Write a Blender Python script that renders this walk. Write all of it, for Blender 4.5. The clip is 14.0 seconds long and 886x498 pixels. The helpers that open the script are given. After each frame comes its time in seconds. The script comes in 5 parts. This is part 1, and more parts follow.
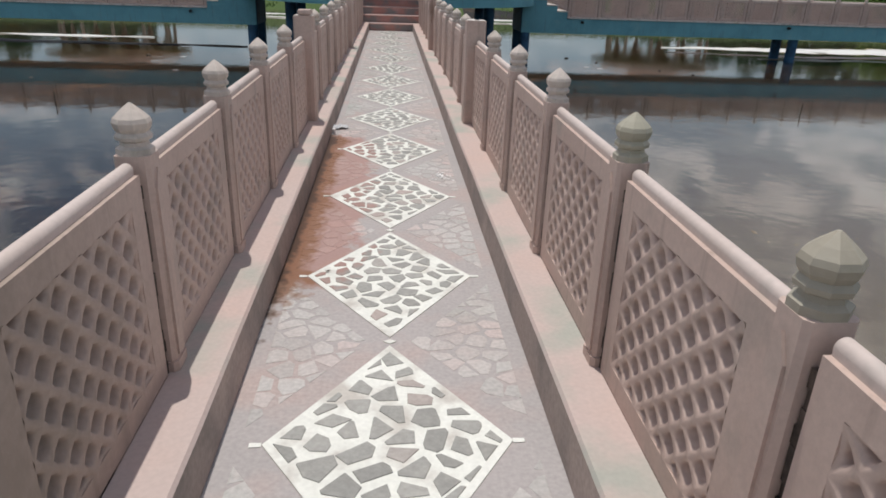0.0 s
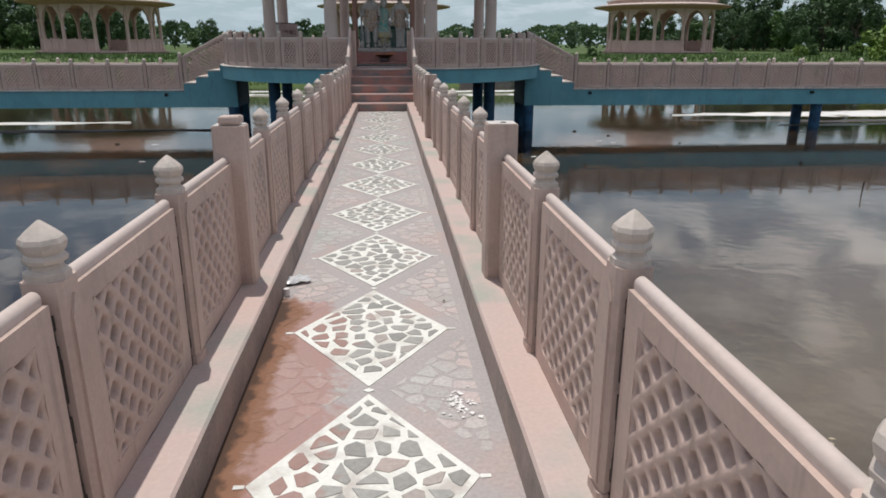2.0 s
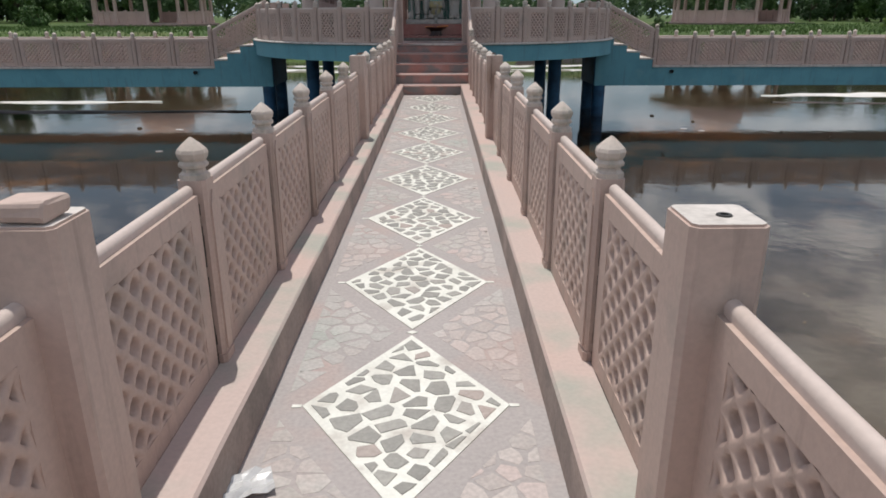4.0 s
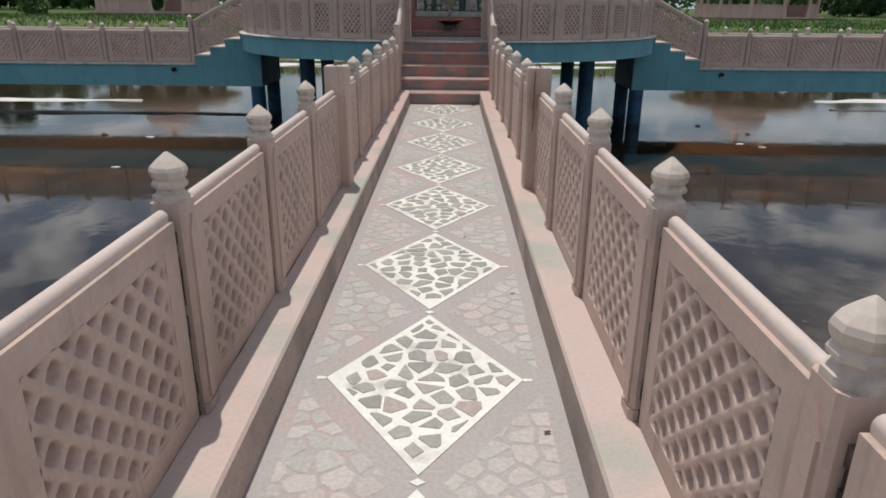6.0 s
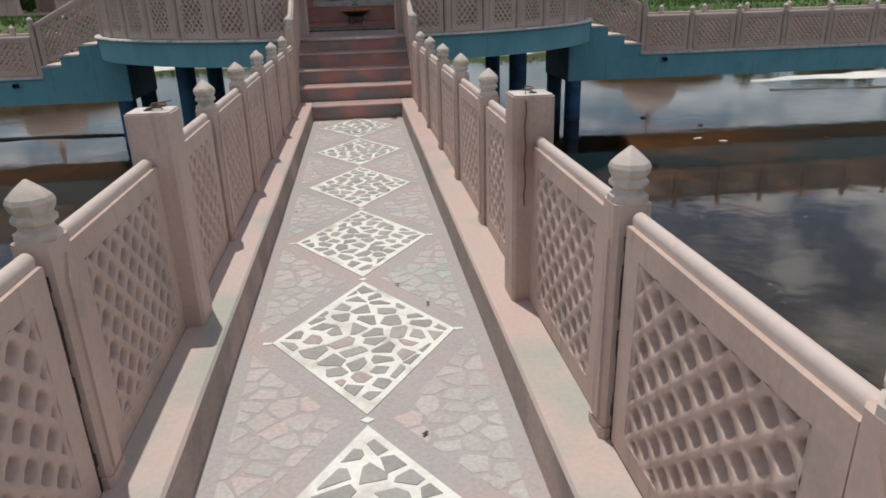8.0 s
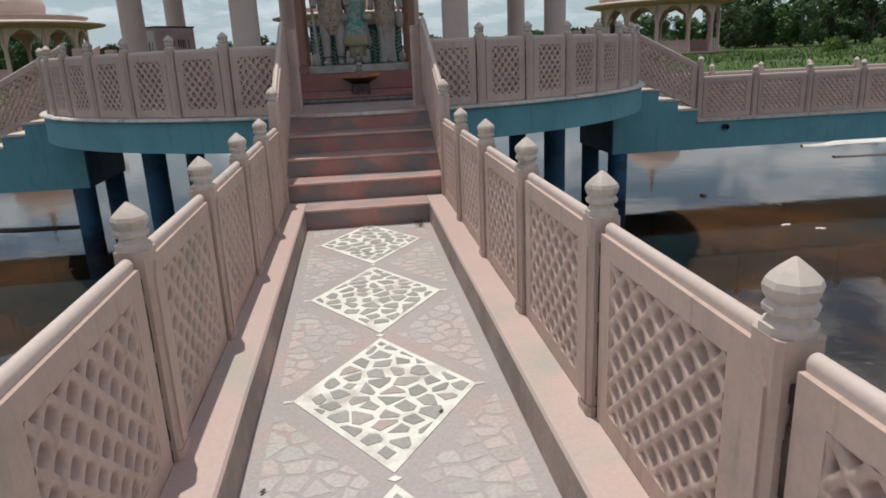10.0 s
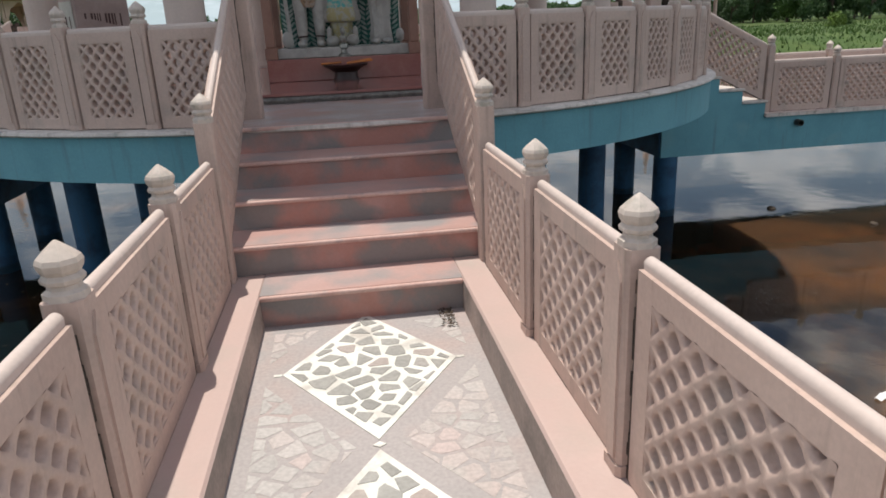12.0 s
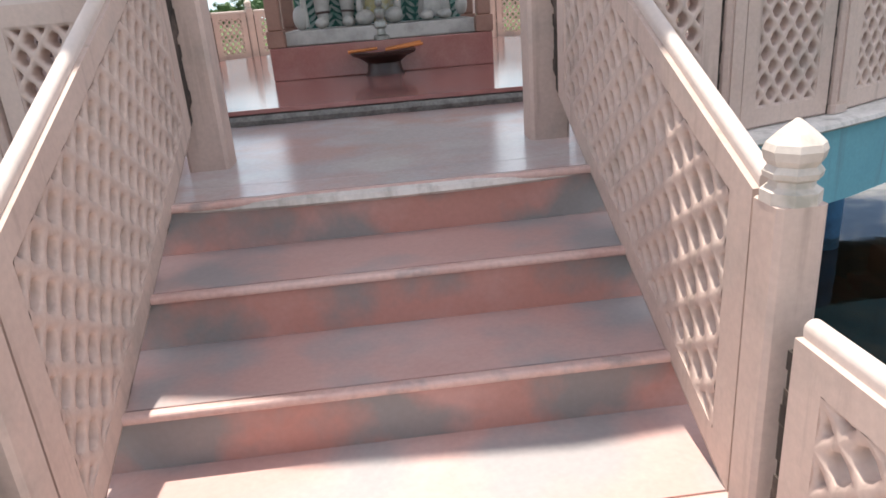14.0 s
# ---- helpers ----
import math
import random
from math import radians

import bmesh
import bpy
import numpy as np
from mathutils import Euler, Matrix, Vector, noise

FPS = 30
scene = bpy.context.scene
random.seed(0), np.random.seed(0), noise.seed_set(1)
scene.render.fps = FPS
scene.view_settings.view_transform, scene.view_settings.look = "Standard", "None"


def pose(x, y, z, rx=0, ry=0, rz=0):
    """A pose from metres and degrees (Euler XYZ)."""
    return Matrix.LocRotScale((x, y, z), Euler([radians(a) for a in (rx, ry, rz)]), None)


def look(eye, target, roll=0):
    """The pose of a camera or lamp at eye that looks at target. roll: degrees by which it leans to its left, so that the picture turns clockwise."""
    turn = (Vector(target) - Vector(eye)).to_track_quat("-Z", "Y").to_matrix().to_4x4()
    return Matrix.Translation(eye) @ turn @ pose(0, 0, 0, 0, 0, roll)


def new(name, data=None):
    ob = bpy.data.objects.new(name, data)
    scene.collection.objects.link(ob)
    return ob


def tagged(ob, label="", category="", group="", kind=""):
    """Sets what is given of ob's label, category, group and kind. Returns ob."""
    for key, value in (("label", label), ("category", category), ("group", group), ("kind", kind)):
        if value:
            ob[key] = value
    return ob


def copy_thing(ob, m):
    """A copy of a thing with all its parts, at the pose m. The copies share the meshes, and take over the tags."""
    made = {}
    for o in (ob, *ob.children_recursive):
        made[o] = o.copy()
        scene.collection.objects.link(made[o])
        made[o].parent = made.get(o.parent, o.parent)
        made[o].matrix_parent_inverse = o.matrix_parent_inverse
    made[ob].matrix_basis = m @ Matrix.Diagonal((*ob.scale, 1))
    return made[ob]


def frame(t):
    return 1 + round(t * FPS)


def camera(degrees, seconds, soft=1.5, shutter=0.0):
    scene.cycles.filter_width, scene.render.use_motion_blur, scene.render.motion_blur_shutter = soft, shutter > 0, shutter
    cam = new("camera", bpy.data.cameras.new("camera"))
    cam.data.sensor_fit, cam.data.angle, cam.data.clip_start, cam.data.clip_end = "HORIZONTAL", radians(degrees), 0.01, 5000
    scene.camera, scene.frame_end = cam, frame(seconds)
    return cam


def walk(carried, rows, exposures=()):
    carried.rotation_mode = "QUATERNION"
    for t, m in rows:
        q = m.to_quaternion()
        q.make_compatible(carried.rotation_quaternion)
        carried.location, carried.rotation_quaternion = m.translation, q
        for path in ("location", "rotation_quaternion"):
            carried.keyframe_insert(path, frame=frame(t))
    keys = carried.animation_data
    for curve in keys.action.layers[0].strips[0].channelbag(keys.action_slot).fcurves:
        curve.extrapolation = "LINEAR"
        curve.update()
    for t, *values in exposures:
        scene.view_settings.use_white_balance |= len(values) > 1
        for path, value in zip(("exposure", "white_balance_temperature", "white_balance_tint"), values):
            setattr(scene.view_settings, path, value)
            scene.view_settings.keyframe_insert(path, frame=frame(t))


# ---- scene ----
cam = camera(66.8, 14.0, soft=1.7)
PATH = [
    (0, (0.002, 0.1, 1.367), (0.158, 1.942, 0.605), 2.0),
    (0.5, (-0.014, 0.708, 1.405), (0.24, 2.54, 0.642), 1.1),
    (1, (0.048, 1.242, 1.4), (0.158, 3.132, 0.755), 1.2),
    (1.5, (0.08, 1.817, 1.379), (0.256, 3.706, 0.747), 3.6),
    (2, (0.104, 2.357, 1.403), (0.26, 4.264, 0.819), 0.1),
    (2.5, (0.148, 2.915, 1.398), (0.2, 4.811, 0.763), 1.2),
    (3, (0.159, 3.497, 1.413), (0.191, 5.394, 0.779), -0.5),
    (3.2, (0.163, 3.694, 1.391), (0.129, 5.598, 0.779), -1.4),
    (5.3, (0.06, 6.143, 1.407), (0.177, 7.994, 0.658), 2.2),
    (5.5, (0.06, 6.371, 1.38), (0.113, 8.234, 0.655), -0.7),
    (6, (0.089, 6.912, 1.401), (0.072, 8.793, 0.721), 0.5),
    (6.5, (0.032, 7.493, 1.372), (0.22, 9.335, 0.615), 3.1),
    (7, (0.05, 8.077, 1.371), (0.238, 9.961, 0.728), -1.6),
    (7.5, (0.048, 8.6, 1.371), (0.217, 10.493, 0.747), 1.6),
    (8, (0.056, 9.132, 1.377), (0.266, 10.989, 0.664), -1.7),
    (8.5, (0.064, 9.713, 1.397), (0.159, 11.594, 0.724), 1.6),
    (9, (-0.025, 10.303, 1.424), (0.116, 12.204, 0.82), 1.0),
    (9.2, (-0.022, 10.596, 1.362), (0.109, 12.521, 0.833), -1.0),
    (11.5, (-0.071, 13.259, 1.427), (0.235, 15.138, 0.813), -1.7),
    (12, (-0.032, 13.944, 1.433), (0.231, 15.826, 0.812), -2.6),
    (12.5, (-0.022, 14.653, 1.413), (0.214, 16.528, 0.758), -1.1),
    (13, (0.028, 15.281, 1.423), (0.212, 17.183, 0.834), -1.5),
    (13.5, (-0.001, 15.843, 1.376), (0.211, 17.764, 0.863), -2.2),
    (14, (0.026, 16.437, 1.409), (0.155, 18.313, 0.726), -4.6),
]
walk(cam, [(t, look(eye, target, roll)) for t, eye, target, roll in PATH], [(0.0, -0.15, 6550, 10), (3.0, -0.05, 6600, 10), (5.5, -0.1, 6700, 10), (8.0, -0.16, 6700, 10), (9.0, -0.15, 6700, 10), (11.5, 0.2, 6850, 10), (12.5, 0.5, 6850, 10), (13.0, 0.82, 6900, 10), (14.0, 1.27, 6800, 10)])



# ---- world and sun ----
SUN_DIR = Vector((-0.065, 0.165, 0.75)).normalized()
world = bpy.data.worlds.new("sky")
world.use_nodes = True
scene.world = world
wn, wl = world.node_tree.nodes, world.node_tree.links
wn.clear()
w_out = wn.new("ShaderNodeOutputWorld")
w_bg = wn.new("ShaderNodeBackground")
w_sky = wn.new("ShaderNodeTexSky")
w_sky.sky_type = "NISHITA"
w_sky.sun_disc = False
w_sky.sun_elevation = math.asin(SUN_DIR.z)
w_sky.sun_rotation = math.atan2(SUN_DIR.x, SUN_DIR.y)
w_sky.dust_density = 0.25
w_sky.ozone_density = 2.0
w_bg.inputs[1].default_value = 0.08
# broken cloud over the blue
w_co = wn.new("ShaderNodeTexCoord")
w_sep = wn.new("ShaderNodeSeparateXYZ")
w_add = wn.new("ShaderNodeMath")
w_add.operation = "ADD"
w_add.inputs[1].default_value = 0.18
w_div = wn.new("ShaderNodeVectorMath")
w_div.operation = "DIVIDE"
w_cmb = wn.new("ShaderNodeCombineXYZ")
w_noi = wn.new("ShaderNodeTexNoise")
w_noi.inputs["Scale"].default_value = 3.2
w_noi.inputs["Detail"].default_value = 7
w_noi.inputs["Roughness"].default_value = 0.58
w_noi.inputs["Distortion"].default_value = 0.4
w_rmp = wn.new("ShaderNodeMapRange")
w_rmp.inputs[1].default_value = 0.46
w_rmp.inputs[2].default_value = 0.60
w_rmp.inputs[4].default_value = 0.92
w_mix = wn.new("ShaderNodeMix")
w_mix.data_type = "RGBA"
w_mix.inputs[7].default_value = (15.0, 15.2, 15.8, 1)
wl.new(w_co.outputs["Generated"], w_sep.inputs[0])
wl.new(w_sep.outputs[2], w_add.inputs[0])
for i in range(3):
    wl.new(w_add.outputs[0], w_cmb.inputs[i])
wl.new(w_co.outputs["Generated"], w_div.inputs[0])
wl.new(w_cmb.outputs[0], w_div.inputs[1])
wl.new(w_div.outputs[0], w_noi.inputs["Vector"])
wl.new(w_noi.outputs[0], w_rmp.inputs[0])
wl.new(w_rmp.outputs[0], w_mix.inputs[0])
wl.new(w_sky.outputs[0], w_mix.inputs[6])
w_hz = wn.new("ShaderNodeMapRange")
w_hz.inputs[1].default_value, w_hz.inputs[2].default_value = 0.02, 0.28
w_hz.inputs[3].default_value, w_hz.inputs[4].default_value = 0.92, 0.0
w_hm = wn.new("ShaderNodeMix")
w_hm.data_type = "RGBA"
w_hm.inputs[7].default_value = (5.4, 6.9, 7.9, 1)
wl.new(w_sep.outputs[2], w_hz.inputs[0])
wl.new(w_hz.outputs[0], w_hm.inputs[0])
wl.new(w_mix.outputs[2], w_hm.inputs[6])
wl.new(w_hm.outputs[2], w_bg.inputs[0])
wl.new(w_bg.outputs[0], w_out.inputs[0])
sun_data = bpy.data.lights.new("sun", "SUN")
sun_data.energy = 3.2
sun_data.angle = radians(0.6)
sun_data.color = (1.0, 0.972, 0.925)
sun = new("sun", sun_data)
sun.matrix_world = look((0, 20, 30), Vector((0, 20, 30)) - SUN_DIR)


# ---- materials ----
def mat(name, base, rough=0.7, second=None, scale=3.0, blend=(0.45, 0.65), grain=0.12, fine=60.0, bump=0.15, depth=0.004, rand=0.0, metal=0.0, spec=0.5, third=None, third_scale=1.2, third_blend=(0.55, 0.7), alt=None, alt_from=1.15):
    """Two scales of variation in the colour, a fine relief, and a little change from piece to piece."""
    m = bpy.data.materials.new(name)
    m.use_nodes = True
    nt = m.node_tree
    n, l = nt.nodes, nt.links
    p = n["Principled BSDF"]
    co = n.new("ShaderNodeTexCoord")
    geo = n.new("ShaderNodeNewGeometry")
    big = n.new("ShaderNodeTexNoise")
    big.inputs["Scale"].default_value = scale
    big.inputs["Detail"].default_value = 6
    big.inputs["Roughness"].default_value = 0.62
    small = n.new("ShaderNodeTexNoise")
    small.inputs["Scale"].default_value = fine
    small.inputs["Detail"].default_value = 4
    for q in (big, small):
        l.new(geo.outputs["Position"], q.inputs["Vector"])
    ramp = n.new("ShaderNodeMapRange")
    ramp.inputs[1].default_value, ramp.inputs[2].default_value = blend
    l.new(big.outputs[0], ramp.inputs[0])
    mix = n.new("ShaderNodeMix")
    mix.data_type = "RGBA"
    mix.inputs[6].default_value = (*base, 1)
    mix.inputs[7].default_value = (*(second or [c * 0.82 for c in base]), 1)
    l.new(ramp.outputs[0], mix.inputs[0])
    last = mix.outputs[2]
    if third:
        t = n.new("ShaderNodeTexNoise")
        t.inputs["Scale"].default_value = third_scale
        t.inputs["Detail"].default_value = 5
        off = n.new("ShaderNodeVectorMath")
        off.inputs[1].default_value = (13.1, 7.7, 3.3)
        l.new(geo.outputs["Position"], off.inputs[0])
        l.new(off.outputs[0], t.inputs["Vector"])
        tr = n.new("ShaderNodeMapRange")
        tr.inputs[1].default_value, tr.inputs[2].default_value = third_blend
        l.new(t.outputs[0], tr.inputs[0])
        tm = n.new("ShaderNodeMix")
        tm.data_type = "RGBA"
        tm.inputs[7].default_value = (*third, 1)
        l.new(tr.outputs[0], tm.inputs[0])
        l.new(last, tm.inputs[6])
        last = tm.outputs[2]
    hsv = n.new("ShaderNodeHueSaturation")
    val = n.new("ShaderNodeMapRange")
    val.inputs[1].default_value, val.inputs[2].default_value = 0.25, 0.75
    val.inputs[3].default_value, val.inputs[4].default_value = 1 - grain, 1 + grain
    l.new(small.outputs[0], val.inputs[0])
    vout = val.outputs[0]
    if rand:
        oi = n.new("ShaderNodeObjectInfo")
        ri = n.new("ShaderNodeMath")
        ri.operation = "ADD"
        l.new(oi.outputs["Random"], ri.inputs[0])
        l.new(geo.outputs["Random Per Island"], ri.inputs[1])
        if alt:
            am = n.new("ShaderNodeMapRange")
            am.inputs[1].default_value, am.inputs[2].default_value = alt_from, alt_from + 0.25
            ax = n.new("ShaderNodeMix")
            ax.data_type = "RGBA"
            ax.inputs[7].default_value = (*alt, 1)
            l.new(ri.outputs[0], am.inputs[0])
            l.new(am.outputs[0], ax.inputs[0])
            l.new(last, ax.inputs[6])
            last = ax.outputs[2]
        rm = n.new("ShaderNodeMapRange")
        rm.inputs[2].default_value = 2.0
        rm.inputs[3].default_value, rm.inputs[4].default_value = 1 - rand, 1 + rand
        l.new(ri.outputs[0], rm.inputs[0])
        mu = n.new("ShaderNodeMath")
        mu.operation = "MULTIPLY"
        l.new(vout, mu.inputs[0])
        l.new(rm.outputs[0], mu.inputs[1])
        vout = mu.outputs[0]
    l.new(vout, hsv.inputs["Value"])
    l.new(last, hsv.inputs["Color"])
    l.new(hsv.outputs[0], p.inputs["Base Color"])
    p.inputs["Roughness"].default_value = rough
    p.inputs["Metallic"].default_value = metal
    p.inputs["Specular IOR Level"].default_value = spec
    if bump:
        b = n.new("ShaderNodeBump")
        b.inputs["Strength"].default_value = bump
        b.inputs["Distance"].default_value = depth
        l.new(small.outputs[0], b.inputs["Height"])
        l.new(b.outputs[0], p.inputs["Normal"])
    return m


M_RAIL = mat("rail_paint", (0.535, 0.404, 0.347), 0.6, (0.476, 0.350, 0.299), 1.6, grain=0.07, third=(0.36, 0.30, 0.26), third_scale=4.0, third_blend=(0.56, 0.80))
M_CAP = mat("cap_paint", (0.57, 0.475, 0.43), 0.6, (0.54, 0.44, 0.39), 3.0, grain=0.05, third=(0.42, 0.37, 0.33), third_scale=7.0, third_blend=(0.6, 0.8))
M_FINIAL = mat("finial_paint", (0.55, 0.475, 0.42), 0.6, (0.50, 0.42, 0.36), 6.0, grain=0.08, third=(0.36, 0.33, 0.28), third_scale=14.0, third_blend=(0.56, 0.72))
M_KERB = mat("kerb_plaster", (0.52, 0.415, 0.38), 0.75, (0.54, 0.405, 0.36), 1.2, grain=0.06, third=(0.39, 0.385, 0.34), third_scale=2.1, third_blend=(0.50, 0.66))
M_FLOOR = mat("walk_cement", (0.395, 0.36, 0.35), 0.7, (0.37, 0.34, 0.33), 2.2, grain=0.12, third=(0.43, 0.345, 0.32), third_scale=2.6, third_blend=(0.5, 0.68))
# inner kerb face, darker and browner than the kerb top
M_KERB_SIDE = mat("dark_kerb_side", (0.34, 0.275, 0.245), 0.8, (0.24, 0.205, 0.185), 3.2, (0.42, 0.62), grain=0.15, third=(0.44, 0.35, 0.31), third_scale=1.7, third_blend=(0.54, 0.68))
M_WHITE = mat("white_cement", (0.77, 0.77, 0.715), 0.65, (0.69, 0.69, 0.635), 4.0, grain=0.08, third=(0.52, 0.485, 0.44), third_scale=6.0, third_blend=(0.52, 0.68))
M_STONE = mat("mosaic_stone", (0.305, 0.30, 0.28), 0.6, (0.345, 0.335, 0.31), 5.0, grain=0.14, rand=0.28, alt=(0.40, 0.285, 0.255), alt_from=1.45)
M_PALE = mat("pale_stone", (0.48, 0.455, 0.435), 0.6, (0.49, 0.41, 0.385), 1.1, grain=0.16, rand=0.20, third=(0.42, 0.445, 0.41), third_scale=1.4, third_blend=(0.52, 0.68), alt=(0.47, 0.375, 0.355), alt_from=1.15)
M_BLUE = mat("blue_paint", (0.125, 0.34, 0.405), 0.7, (0.10, 0.29, 0.35), 1.5, grain=0.06, third=(0.16, 0.34, 0.38), third_scale=2.0, third_blend=(0.6, 0.75))
M_PILLAR = mat("pillar_blue", (0.022, 0.10, 0.20), 0.7, (0.012, 0.05, 0.105), 3.0, grain=0.08)
M_EDGE = mat("edge_white", (0.62, 0.57, 0.53), 0.7, (0.48, 0.44, 0.40), 3.0, grain=0.10, third=(0.22, 0.20, 0.18), third_scale=6.0, third_blend=(0.62, 0.74))
M_STEP = mat("red_sandstone", (0.50, 0.315, 0.28), 0.34, (0.53, 0.37, 0.34), 1.8, grain=0.05, bump=0.06, third=(0.345, 0.315, 0.31), third_scale=2.6, third_blend=(0.46, 0.62))
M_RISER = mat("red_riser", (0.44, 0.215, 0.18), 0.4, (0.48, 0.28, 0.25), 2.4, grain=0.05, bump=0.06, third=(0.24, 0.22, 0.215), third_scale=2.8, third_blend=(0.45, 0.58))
# landing stone, its colour paled to grey for the sky's sheen
M_LANDING = mat("landing_sky_sheen", (0.52, 0.35, 0.32), 0.24, (0.46, 0.405, 0.40), 1.6, (0.42, 0.60), grain=0.08, third=(0.52, 0.47, 0.46), third_scale=2.2, third_blend=(0.5, 0.64), bump=0.05)
M_NOSING = mat("worn_nosing", (0.58, 0.40, 0.355), 0.5, (0.52, 0.32, 0.275), 5.0, grain=0.10, third=(0.36, 0.29, 0.27), third_scale=8.0, third_blend=(0.58, 0.72))
M_PLINTH = mat("polished_red", (0.30, 0.125, 0.11), 0.12, (0.36, 0.17, 0.15), 3.0, grain=0.08, bump=0.03)
M_COLUMN = mat("column_paint", (0.52, 0.42, 0.37), 0.6, (0.46, 0.36, 0.31), 1.5, grain=0.05)
M_BROWN = mat("brown_post", (0.28, 0.15, 0.11), 0.55, (0.22, 0.11, 0.08), 3.0, grain=0.06)
M_DARK = mat("dark_metal", (0.05, 0.045, 0.04), 0.5, grain=0.1, metal=0.4)
M_PLAQUE = mat("plaque_stone", (0.53, 0.53, 0.485), 0.6, (0.46, 0.46, 0.42), 4.0, grain=0.06)
M_PLAQUE_D = mat("plaque_side", (0.43, 0.335, 0.31), 0.6, (0.37, 0.28, 0.255), 4.0, grain=0.06)
M_LETTER = mat("letter_dark", (0.09, 0.045, 0.04), 0.6)
M_STATUE = mat("statue_white", (0.42, 0.405, 0.375), 0.45, (0.30, 0.285, 0.26), 6.0, grain=0.05, bump=0.1)
M_GOLD = mat("statue_gold", (0.36, 0.31, 0.15), 0.45, (0.36, 0.35, 0.29), 17.0, (0.46, 0.56), grain=0.05)
M_TRAY = mat("tray_wood", (0.035, 0.016, 0.012), 0.4)
M_STICK = mat("orange_stick", (0.62, 0.20, 0.05), 0.5)
M_SILVER = mat("dull_silver", (0.34, 0.34, 0.31), 0.38, (0.22, 0.22, 0.20), 20.0, metal=0.6)
M_PAVILION = mat("pavilion_paint", (0.56, 0.40, 0.345), 0.65, (0.50, 0.35, 0.30), 0.8, grain=0.05)
M_DOME = mat("dome_paint", (0.58, 0.45, 0.395), 0.65, (0.52, 0.395, 0.34), 0.8, grain=0.05)
M_EAVE = mat("eave_underside", (0.58, 0.34, 0.27), 0.7, (0.52, 0.29, 0.22), 0.8, grain=0.05)
M_LEDGE = mat("pale_bank_top", (0.66, 0.65, 0.62), 0.8, (0.50, 0.49, 0.45), 0.7, grain=0.08, third=(0.16, 0.15, 0.11), third_scale=0.6, third_blend=(0.54, 0.62))
M_BARK = mat("bark", (0.10, 0.075, 0.055), 0.9, grain=0.2, scale=5.0)
M_LEAF = mat("leaf_dark", (0.055, 0.112, 0.038), 0.6, (0.082, 0.15, 0.048), 0.35, grain=0.15, fine=3.0, bump=0, rand=0.35)
M_LEAF2 = mat("leaf_light", (0.075, 0.15, 0.038), 0.6, (0.10, 0.18, 0.042), 0.35, grain=0.15, fine=3.0, bump=0, rand=0.35)
M_HEDGE = mat("leaf_yellow", (0.16, 0.25, 0.03), 0.6, (0.10, 0.18, 0.03), 0.6, grain=0.15, fine=3.0, bump=0, rand=0.3)
M_PLASTIC = mat("clear_plastic", (0.62, 0.62, 0.62), 0.25, grain=0.05)
M_CUP = mat("paper_white", (0.82, 0.80, 0.78), 0.6, grain=0.03)
M_WIRE = mat("rusty_wire", (0.12, 0.06, 0.035), 0.7, grain=0.2, fine=200)
M_LITTER = mat("leaf_litter", (0.07, 0.05, 0.035), 0.9, grain=0.25)
M_GRASS = mat("lawn_blades", (0.055, 0.115, 0.018), 0.7, (0.085, 0.14, 0.028), 0.5, grain=0.2, fine=6.0, bump=0, rand=0.3)


